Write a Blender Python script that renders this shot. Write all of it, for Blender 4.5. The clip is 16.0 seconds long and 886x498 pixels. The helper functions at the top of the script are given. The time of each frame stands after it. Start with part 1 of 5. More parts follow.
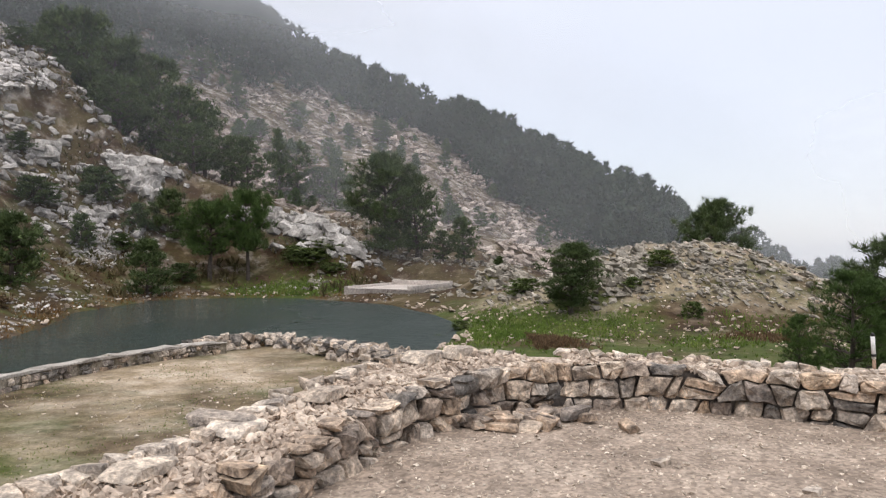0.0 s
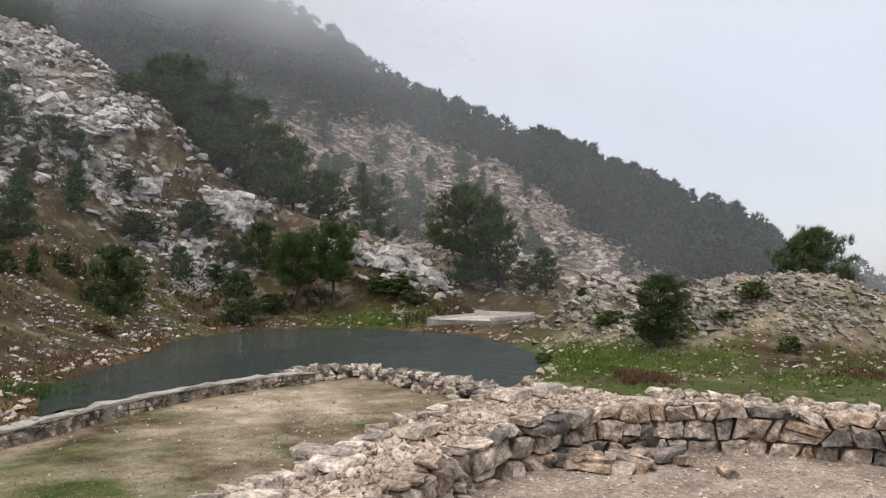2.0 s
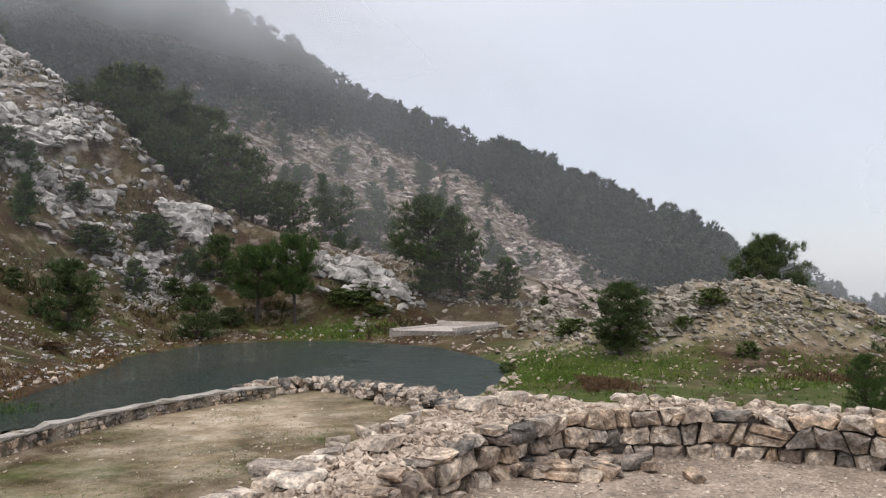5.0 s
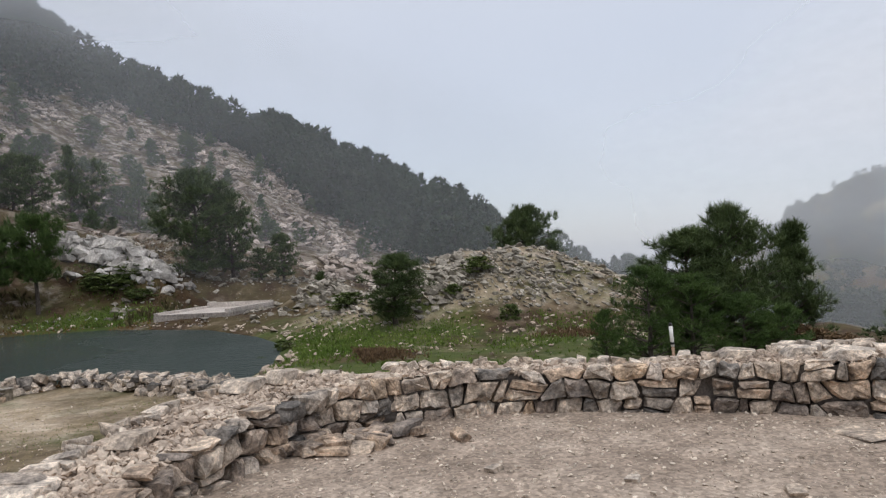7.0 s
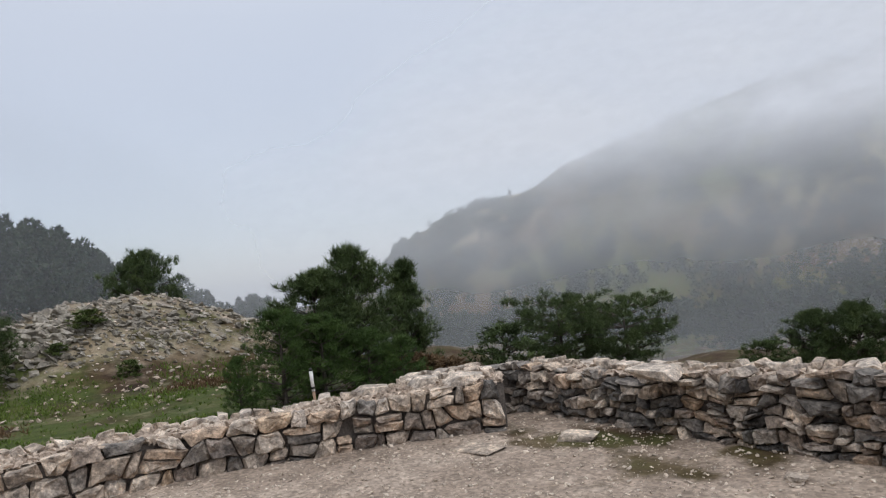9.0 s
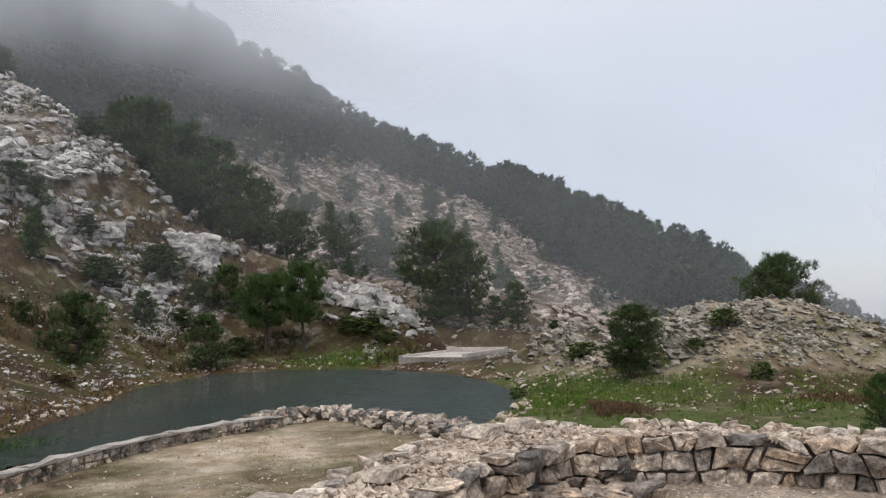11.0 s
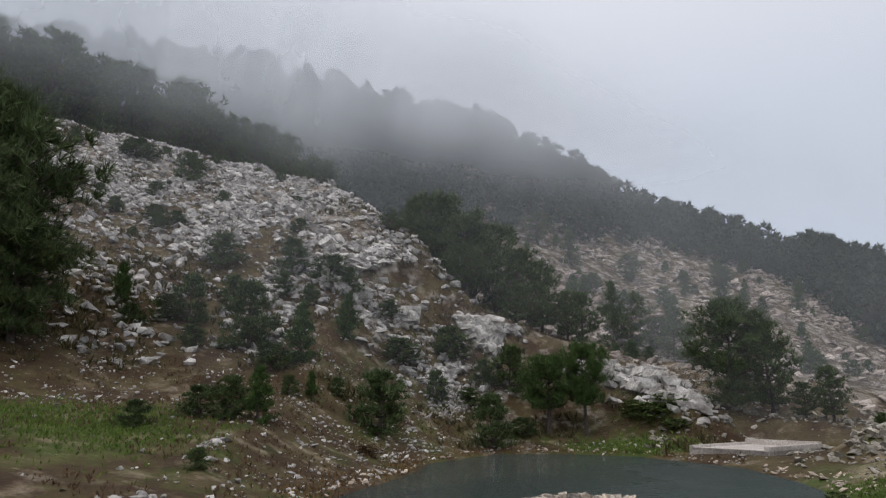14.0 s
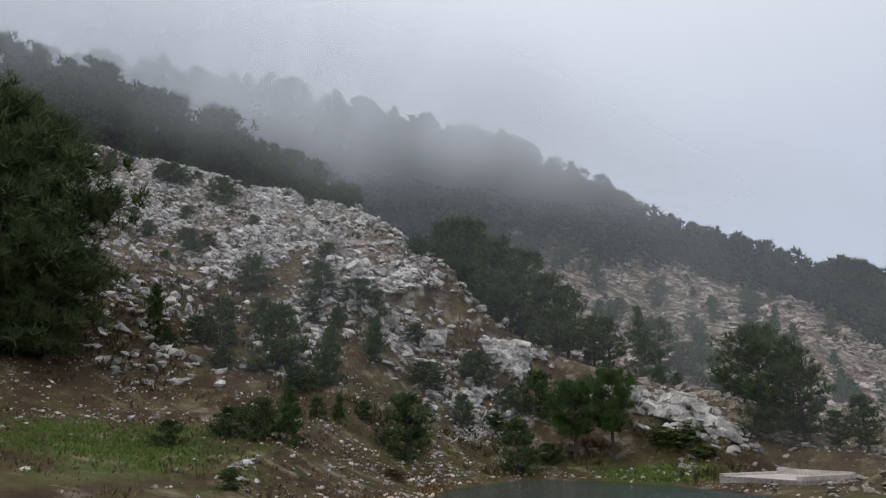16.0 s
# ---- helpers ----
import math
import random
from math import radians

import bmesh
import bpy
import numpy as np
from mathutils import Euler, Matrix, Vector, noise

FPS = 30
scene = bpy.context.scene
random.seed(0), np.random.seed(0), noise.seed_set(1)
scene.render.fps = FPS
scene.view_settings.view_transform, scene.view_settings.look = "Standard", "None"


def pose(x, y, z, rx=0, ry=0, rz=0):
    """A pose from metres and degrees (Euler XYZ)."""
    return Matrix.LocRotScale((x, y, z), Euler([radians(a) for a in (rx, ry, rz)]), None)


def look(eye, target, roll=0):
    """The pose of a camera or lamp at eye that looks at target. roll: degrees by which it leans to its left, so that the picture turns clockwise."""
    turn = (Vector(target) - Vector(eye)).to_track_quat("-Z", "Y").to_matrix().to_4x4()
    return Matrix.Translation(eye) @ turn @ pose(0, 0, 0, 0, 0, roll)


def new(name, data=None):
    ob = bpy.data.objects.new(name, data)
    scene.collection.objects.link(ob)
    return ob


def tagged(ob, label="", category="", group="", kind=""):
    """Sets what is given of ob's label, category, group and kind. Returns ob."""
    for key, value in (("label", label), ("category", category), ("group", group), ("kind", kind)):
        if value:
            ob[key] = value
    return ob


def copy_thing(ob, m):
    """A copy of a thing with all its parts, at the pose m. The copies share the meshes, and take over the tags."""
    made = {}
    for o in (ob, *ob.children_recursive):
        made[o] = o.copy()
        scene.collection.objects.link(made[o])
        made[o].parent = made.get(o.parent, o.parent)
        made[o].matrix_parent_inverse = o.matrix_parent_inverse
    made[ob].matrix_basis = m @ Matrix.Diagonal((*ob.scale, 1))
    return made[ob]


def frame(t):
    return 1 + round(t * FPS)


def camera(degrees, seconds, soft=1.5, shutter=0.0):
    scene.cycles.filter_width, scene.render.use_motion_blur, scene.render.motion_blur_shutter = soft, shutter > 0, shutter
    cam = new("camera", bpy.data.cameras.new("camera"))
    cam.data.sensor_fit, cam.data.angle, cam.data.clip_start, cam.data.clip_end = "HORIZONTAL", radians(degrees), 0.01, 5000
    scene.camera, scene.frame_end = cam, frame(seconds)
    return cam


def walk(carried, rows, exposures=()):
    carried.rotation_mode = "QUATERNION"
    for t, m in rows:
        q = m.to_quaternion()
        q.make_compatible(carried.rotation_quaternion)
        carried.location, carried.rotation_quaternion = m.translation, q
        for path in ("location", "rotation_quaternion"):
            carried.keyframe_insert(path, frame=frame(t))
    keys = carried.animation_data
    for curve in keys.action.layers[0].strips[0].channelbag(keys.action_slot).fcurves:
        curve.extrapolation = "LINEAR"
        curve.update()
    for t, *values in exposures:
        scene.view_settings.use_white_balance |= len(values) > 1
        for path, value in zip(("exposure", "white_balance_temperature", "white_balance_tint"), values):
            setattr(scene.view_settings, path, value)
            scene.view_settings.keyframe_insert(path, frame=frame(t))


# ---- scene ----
cam = camera(64.03, 16.0, soft=1.25)
EYE = 1.6
# seconds, x, y, z from the first eye, yaw, pitch, roll
ROWS = [
    (0.0, 0.000, 0.000, 0.000, 0.00, 0.00, 0.00),
    (0.5, -0.022, -0.122, 0.063, 6.35, 0.76, -0.06),
    (1.0, -0.043, -0.165, 0.082, 7.69, 2.60, 0.21),
    (1.5, -0.071, -0.160, 0.085, 7.91, 2.99, 0.05),
    (2.0, -0.088, -0.144, 0.085, 6.48, 2.40, 0.06),
    (2.5, -0.093, -0.145, 0.091, 7.17, 2.59, 0.36),
    (3.0, -0.089, -0.118, 0.089, 7.10, 2.12, 0.92),
    (3.2, -0.086, -0.108, 0.082, 7.44, 2.38, 1.03),
    (5.3, -0.106, 0.011, 0.041, 1.26, 3.27, 0.85),
    (5.5, -0.106, 0.024, 0.035, -0.90, 3.03, 1.20),
    (6.0, -0.085, 0.085, 0.024, -6.15, 1.36, 2.08),
    (6.5, -0.050, 0.110, 0.019, -5.25, 1.42, 2.80),
    (7.0, 0.015, 0.190, 0.013, -14.39, 0.65, 3.17),
    (7.5, -0.051, 0.252, 0.076, -36.68, -1.36, 4.79),
    (8.0, -0.080, 0.270, 0.104, -46.39, 0.40, 1.68),
    (8.5, -0.098, 0.333, 0.108, -47.18, 0.48, 2.00),
    (9.0, -0.091, 0.281, 0.120, -44.25, 1.42, 6.15),
    (9.5, -0.117, 0.204, 0.136, -29.35, 6.00, 6.98),
    (10.0, -0.088, 0.058, 0.042, -2.17, 5.71, 1.13),
    (10.2, -0.054, 0.071, 0.043, -1.32, 4.39, 1.83),
    (12.3, -0.043, 0.151, 0.036, 16.17, 7.83, 0.58),
    (12.5, -0.044, 0.160, 0.043, 16.56, 7.94, 0.44),
    (13.0, -0.040, 0.164, 0.037, 16.67, 7.93, 0.17),
    (13.5, -0.047, 0.065, 0.043, 19.75, 9.86, 1.10),
    (14.0, 0.108, 0.139, 0.044, 26.67, 12.22, -0.05),
    (14.5, 0.208, 0.029, -0.023, 31.51, 14.86, -0.70),
    (15.0, 0.292, -0.141, -0.067, 31.60, 15.07, -0.84),
    (15.5, 0.179, -0.134, -0.037, 30.34, 14.89, -0.58),
    (16.0, 0.145, -0.201, -0.011, 28.56, 14.15, -0.74),
]
EXPOSURES = [(0.0, 0.26, 6640, 13), (1.5, 0.14, 6700, 13), (6.5, 0.0, 6550, 12), (7.5, -0.27, 6330, 11), (8.5, -0.2, 6320, 11), (9.0, -0.22, 6320, 11), (9.5, -0.36, 6150, 11), (10.0, -0.04, 6250, 11), (12.5, -0.08, 6700, 13), (13.5, -0.2, 6550, 12), (14.5, -0.28, 6350, 11), (16.0, -0.28, 6300, 11)]
walk(cam, [(t, pose(x, y, EYE + z, 90 + pitch, roll, yaw)) for t, x, y, z, yaw, pitch, roll in ROWS], EXPOSURES)

# ---- overcast daylight: pale sky, brighter overhead, and a very soft sun ----
world = bpy.data.worlds.new("overcast")
scene.world = world
world.use_nodes = True
wn, wl = world.node_tree.nodes, world.node_tree.links
wn.clear()
w_out, w_add = wn.new("ShaderNodeOutputWorld"), wn.new("ShaderNodeAddShader")
w_sky, w_blue, w_grey = wn.new("ShaderNodeTexSky"), wn.new("ShaderNodeBackground"), wn.new("ShaderNodeBackground")
w_sky.sky_type, w_sky.sun_disc = "NISHITA", False
w_sky.sun_elevation, w_sky.sun_rotation = radians(50), radians(200)
w_blue.inputs["Strength"].default_value = 0.035
w_co, w_sep, w_ramp, w_noise, w_mix = wn.new("ShaderNodeTexCoord"), wn.new("ShaderNodeSeparateXYZ"), wn.new("ShaderNodeValToRGB"), wn.new("ShaderNodeTexNoise"), wn.new("ShaderNodeMix")
wl.new(w_co.outputs["Generated"], w_sep.inputs[0])
wl.new(w_sep.outputs["Z"], w_ramp.inputs[0])
for place, colour in zip((0.0, 0.35), ((0.47, 0.495, 0.55, 1), (0.635, 0.665, 0.72, 1))):
    w_ramp.color_ramp.elements[0 if place == 0 else 1].position = place
    w_ramp.color_ramp.elements[0 if place == 0 else 1].color = colour
w_top = w_ramp.color_ramp.elements.new(0.95)
w_top.color = (1.3, 1.28, 1.26, 1)
w_noise.inputs["Scale"].default_value, w_noise.inputs["Detail"].default_value = 1.6, 3
wl.new(w_co.outputs["Generated"], w_noise.inputs["Vector"])
w_mix.data_type, w_mix.blend_type = "RGBA", "SOFT_LIGHT"
w_mix.inputs["Factor"].default_value = 0.18
wl.new(w_ramp.outputs["Color"], w_mix.inputs[6])
wl.new(w_noise.outputs["Fac"], w_mix.inputs[7])
wl.new(w_mix.outputs[2], w_grey.inputs["Color"])
wl.new(w_sky.outputs["Color"], w_blue.inputs["Color"])
wl.new(w_blue.outputs[0], w_add.inputs[0])
wl.new(w_grey.outputs[0], w_add.inputs[1])
wl.new(w_add.outputs[0], w_out.inputs[0])
sun = new("sun", bpy.data.lights.new("sun", "SUN"))
sun.data.energy, sun.data.angle, sun.data.color = 0.9, radians(25), (1.0, 0.97, 0.93)
sun.matrix_world = look((0, 0, 50), (12, 32, -8))

# ---- materials ----


def material(name, stops, size, fine=0.0, rough=0.85, bump=0.3, bump_size=None, vary=0.0, islands=False, detail=8.0):
    """A rough natural surface: colours along a noise of that size in metres, with finer grain, relief and a change from piece to piece."""
    m = bpy.data.materials.new(name)
    m.use_nodes = True
    n, l = m.node_tree.nodes, m.node_tree.links
    b = n["Principled BSDF"]
    b.inputs["Roughness"].default_value = rough
    b.inputs["Specular IOR Level"].default_value = 0.25
    geo = n.new("ShaderNodeNewGeometry")
    tex = n.new("ShaderNodeTexNoise")
    tex.inputs["Scale"].default_value, tex.inputs["Detail"].default_value, tex.inputs["Roughness"].default_value = 1 / size, detail, 0.65
    l.new(geo.outputs["Position"], tex.inputs["Vector"])
    ramp = n.new("ShaderNodeValToRGB")
    e = ramp.color_ramp.elements
    for k, (place, colour) in enumerate(stops):
        p = e[k] if k < 2 else e.new(place)
        p.position, p.color = place, (*colour, 1)
    l.new(tex.outputs["Fac"], ramp.inputs[0])
    colour = ramp.outputs["Color"]
    if fine:
        grain = n.new("ShaderNodeTexNoise")
        grain.inputs["Scale"].default_value, grain.inputs["Detail"].default_value = 1 / fine, 4
        l.new(geo.outputs["Position"], grain.inputs["Vector"])
        mix = n.new("ShaderNodeMix")
        mix.data_type, mix.blend_type = "RGBA", "OVERLAY"
        mix.inputs["Factor"].default_value = 0.75
        l.new(colour, mix.inputs[6])
        l.new(grain.outputs["Fac"], mix.inputs[7])
        colour = mix.outputs[2]
    if vary:
        hsv, span = n.new("ShaderNodeHueSaturation"), n.new("ShaderNodeMapRange")
        span.inputs["To Min"].default_value, span.inputs["To Max"].default_value = 1 - vary, 1 + vary
        source = geo.outputs["Random Per Island"] if islands else n.new("ShaderNodeObjectInfo").outputs["Random"]
        l.new(source, span.inputs["Value"])
        l.new(span.outputs[0], hsv.inputs["Value"])
        l.new(colour, hsv.inputs["Color"])
        colour = hsv.outputs["Color"]
    l.new(colour, b.inputs["Base Color"])
    if bump:
        relief, height_tex = n.new("ShaderNodeBump"), n.new("ShaderNodeTexNoise")
        height_tex.inputs["Scale"].default_value, height_tex.inputs["Detail"].default_value = 1 / (bump_size or size * 0.4), 6
        l.new(geo.outputs["Position"], height_tex.inputs["Vector"])
        relief.inputs["Strength"].default_value, relief.inputs["Distance"].default_value = bump, 0.25 * (bump_size or size * 0.4)
        l.new(height_tex.outputs["Fac"], relief.inputs["Height"])
        l.new(relief.outputs["Normal"], b.inputs["Normal"])
    return m


def stone_material(name, palette, dark, islands=False):
    """Broken limestone: every stone its own shade from the palette, with dark weathering, pale lichen and rough relief."""
    m = bpy.data.materials.new(name)
    m.use_nodes = True
    n, l = m.node_tree.nodes, m.node_tree.links
    b = n["Principled BSDF"]
    b.inputs["Roughness"].default_value, b.inputs["Specular IOR Level"].default_value = 0.82, 0.3
    geo = n.new("ShaderNodeNewGeometry")
    own = geo.outputs["Random Per Island"] if islands else n.new("ShaderNodeObjectInfo").outputs["Random"]

    def noise_at(size, detail, rough=0.6):
        t = n.new("ShaderNodeTexNoise")
        t.inputs["Scale"].default_value, t.inputs["Detail"].default_value, t.inputs["Roughness"].default_value = 1 / size, detail, rough
        l.new(geo.outputs["Position"], t.inputs["Vector"])
        return t.outputs["Fac"]

    def ramp(source, stops, stepped=False):
        r = n.new("ShaderNodeValToRGB")
        r.color_ramp.interpolation = "CONSTANT" if stepped else "LINEAR"
        for k, (place, colour) in enumerate(stops):
            p = r.color_ramp.elements[k] if k < 2 else r.color_ramp.elements.new(place)
            p.position, p.color = place, (*colour, 1)
        l.new(source, r.inputs[0])
        return r.outputs["Color"]

    def mix(kind, amount, a, c):
        x = n.new("ShaderNodeMix")
        x.data_type, x.blend_type = "RGBA", kind
        x.inputs["Factor"].default_value = amount
        l.new(a, x.inputs[6])
        l.new(c, x.inputs[7])
        return x.outputs[2]

    colour = ramp(own, [(k / len(palette), c) for k, c in enumerate(palette)], True)
    stain = ramp(noise_at(0.16, 8, 0.7), [(0.36, (dark * 0.8, dark * 0.8, dark * 0.82)), (0.44, (0.76, 0.75, 0.75)), (0.52, (1.06, 1.04, 1.02)), (0.62, (1.75, 1.7, 1.65))])
    colour = mix("MULTIPLY", 1.0, colour, stain)
    colour = mix("MULTIPLY", 1.0, colour, ramp(noise_at(0.035, 6, 0.7), [(0.38, (0.66, 0.66, 0.66)), (0.5, (0.97, 0.97, 0.97)), (0.62, (1.28, 1.28, 1.28))]))
    l.new(colour, b.inputs["Base Color"])
    coarse, fine = n.new("ShaderNodeBump"), n.new("ShaderNodeBump")
    coarse.inputs["Strength"].default_value, coarse.inputs["Distance"].default_value = 1.0, 0.06
    fine.inputs["Strength"].default_value, fine.inputs["Distance"].default_value = 0.6, 0.006
    l.new(noise_at(0.09, 4), coarse.inputs["Height"])
    l.new(noise_at(0.02, 4), fine.inputs["Height"])
    l.new(coarse.outputs["Normal"], fine.inputs["Normal"])
    l.new(fine.outputs["Normal"], b.inputs["Normal"])
    return m


STONE = stone_material("wall_limestone", [(0.37, 0.290, 0.222), (0.24, 0.20, 0.168), (0.46, 0.382, 0.305), (0.29, 0.238, 0.195), (0.41, 0.318, 0.238), (0.21, 0.182, 0.160), (0.51, 0.432, 0.352), (0.33, 0.272, 0.222)], 0.42)
DARK_STONE = stone_material("weathered_limestone", [(0.14, 0.130, 0.118), (0.35, 0.305, 0.262), (0.19, 0.175, 0.158), (0.46, 0.405, 0.345), (0.125, 0.117, 0.108), (0.31, 0.272, 0.232), (0.22, 0.20, 0.178), (0.40, 0.35, 0.298)], 0.38)
PALE_STONE = stone_material("pale_limestone", [(0.48, 0.415, 0.345), (0.42, 0.355, 0.29), (0.54, 0.475, 0.405)], 0.6)
OCHRE_STONE = stone_material("ochre_limestone", [(0.38, 0.285, 0.20), (0.43, 0.335, 0.245)], 0.6)
FILL = material("rubble_fill", [(0.3, (0.247, 0.192, 0.150)), (0.5, (0.433, 0.355, 0.287)), (0.7, (0.556, 0.473, 0.396))], 0.12, 0.03, bump=1.0, bump_size=0.05)
RUBBLE = material("rubble", [(0.3, (0.258, 0.202, 0.159)), (0.5, (0.453, 0.369, 0.296)), (0.7, (0.618, 0.532, 0.441))], 0.3, 0.03, bump=0.4, bump_size=0.05, vary=0.3, islands=True)
HILL_ROCK = material("hill_limestone", [(0.30, (0.11, 0.10, 0.092)), (0.43, (0.32, 0.30, 0.28)), (0.56, (0.48, 0.455, 0.43)), (0.72, (0.62, 0.595, 0.565))], 0.7, 0.12, bump=0.8, bump_size=0.25, vary=0.4, islands=True)
FAR_ROCK = material("slope_limestone", [(0.3, (0.17, 0.135, 0.11)), (0.5, (0.34, 0.285, 0.245)), (0.7, (0.54, 0.48, 0.43))], 1.6, 0.2, bump=0.6, bump_size=0.5, vary=0.28, islands=True)
PALE_ROCK = material("bleached_limestone", [(0.30, (0.12, 0.11, 0.10)), (0.43, (0.33, 0.31, 0.285)), (0.56, (0.50, 0.475, 0.445)), (0.72, (0.64, 0.61, 0.58))], 0.7, 0.12, bump=0.8, bump_size=0.2, vary=0.36, islands=True)
MOUND_ROCK = material("mound_limestone", [(0.3, (0.115, 0.102, 0.080)), (0.5, (0.28, 0.255, 0.212)), (0.7, (0.45, 0.415, 0.36))], 0.5, 0.08, bump=0.7, bump_size=0.15, vary=0.35, islands=True)
# rubble backing of the walls; shade of the gaps put into its dark colour
SHADED_CORE = material("shaded_wall_core", [(0.3, (0.06, 0.052, 0.046)), (0.6, (0.15, 0.13, 0.115)), (0.75, (0.24, 0.21, 0.185))], 0.2, 0.02, bump=0.8, bump_size=0.06)
CONCRETE = material("old_concrete", [(0.3, (0.17, 0.155, 0.135)), (0.5, (0.36, 0.33, 0.295)), (0.7, (0.48, 0.45, 0.41))], 0.7, 0.05, bump=0.4, bump_size=0.12)
PALE_CONCRETE = material("pale_concrete", [(0.3, (0.38, 0.335, 0.30)), (0.5, (0.50, 0.45, 0.41)), (0.7, (0.60, 0.55, 0.51))], 1.2, 0.1, bump=0.25, bump_size=0.2)
NEEDLES = material("pine_needles", [(0.3, (0.044, 0.068, 0.024)), (0.55, (0.072, 0.104, 0.036)), (0.75, (0.115, 0.15, 0.052))], 0.8, 0.06, rough=0.7, bump=0, vary=0.22, islands=True, detail=3)
FRESH_NEEDLES = material("young_pine_needles", [(0.3, (0.040, 0.072, 0.018)), (0.55, (0.066, 0.112, 0.028)), (0.75, (0.105, 0.155, 0.042))], 0.5, 0.05, rough=0.65, bump=0, vary=0.22, islands=True, detail=3)
FAR_NEEDLES = material("forest_needles", [(0.3, (0.030, 0.048, 0.030)), (0.6, (0.050, 0.075, 0.044)), (0.75, (0.075, 0.10, 0.055))], 3.0, 0.3, rough=0.8, bump=0, vary=0.22, islands=True, detail=3)
BUSH = material("bush_leaves", [(0.3, (0.06, 0.085, 0.025)), (0.55, (0.10, 0.135, 0.04)), (0.75, (0.16, 0.17, 0.06))], 0.4, 0.05, rough=0.75, bump=0, vary=0.25, islands=True, detail=3)
DRY_BUSH = material("dry_bush", [(0.3, (0.085, 0.052, 0.028)), (0.55, (0.14, 0.09, 0.048)), (0.75, (0.20, 0.14, 0.08))], 0.4, 0.05, rough=0.85, bump=0, vary=0.3, islands=True, detail=3)
HEATH = material("heath_tussock", [(0.3, (0.055, 0.060, 0.022)), (0.55, (0.105, 0.085, 0.040)), (0.75, (0.17, 0.125, 0.065))], 1.2, 0.1, rough=0.9, bump=0, vary=0.3, islands=True, detail=3)
BARK = material("pine_bark", [(0.3, (0.045, 0.037, 0.032)), (0.6, (0.10, 0.082, 0.07))], 0.15, 0.03, bump=0.6, bump_size=0.04)
PEBBLE = material("pale_pebbles", [(0.3, (0.371, 0.305, 0.241)), (0.5, (0.515, 0.438, 0.359)), (0.7, (0.680, 0.601, 0.510))], 0.1, 0.01, bump=0.2, bump_size=0.01, vary=0.35, islands=True)
GRASS = material("meadow_grass", [(0.3, (0.080, 0.135, 0.022)), (0.55, (0.125, 0.18, 0.036)), (0.75, (0.20, 0.23, 0.07))], 1.5, 0.1, rough=0.9, bump=0, vary=0.3, islands=True, detail=3)
DRY_GRASS = material("dry_grass", [(0.3, (0.30, 0.265, 0.13)), (0.55, (0.42, 0.36, 0.21)), (0.75, (0.50, 0.44, 0.30))], 1.5, 0.1, rough=0.9, bump=0, vary=0.3, islands=True, detail=3)
DAM_FACE = material("mortared_rubble", [(0.36, (0.045, 0.040, 0.032)), (0.46, (0.14, 0.118, 0.085)), (0.55, (0.27, 0.235, 0.185)), (0.68, (0.44, 0.39, 0.32))], 0.35, 0.05, bump=1.0, bump_size=0.12)
SEDGE = material("russet_sedge", [(0.3, (0.12, 0.065, 0.024)), (0.55, (0.20, 0.112, 0.04)), (0.75, (0.28, 0.18, 0.07))], 0.8, 0.06, rough=0.9, bump=0, vary=0.3, islands=True, detail=3)
WHITE_PAINT = material("white_paint", [(0.3, (0.62, 0.62, 0.61)), (0.6, (0.80, 0.80, 0.79))], 0.1, 0.02, rough=0.55, bump=0.1, bump_size=0.02)
RUSTY = material("rusty_steel", [(0.3, (0.20, 0.12, 0.08)), (0.6, (0.40, 0.28, 0.20))], 0.06, 0.01, rough=0.8, bump=0.3, bump_size=0.02)
BLACK_CAP = material("black_cap", [(0.3, (0.02, 0.02, 0.02)), (0.7, (0.04, 0.04, 0.04))], 0.05, rough=0.6, bump=0)


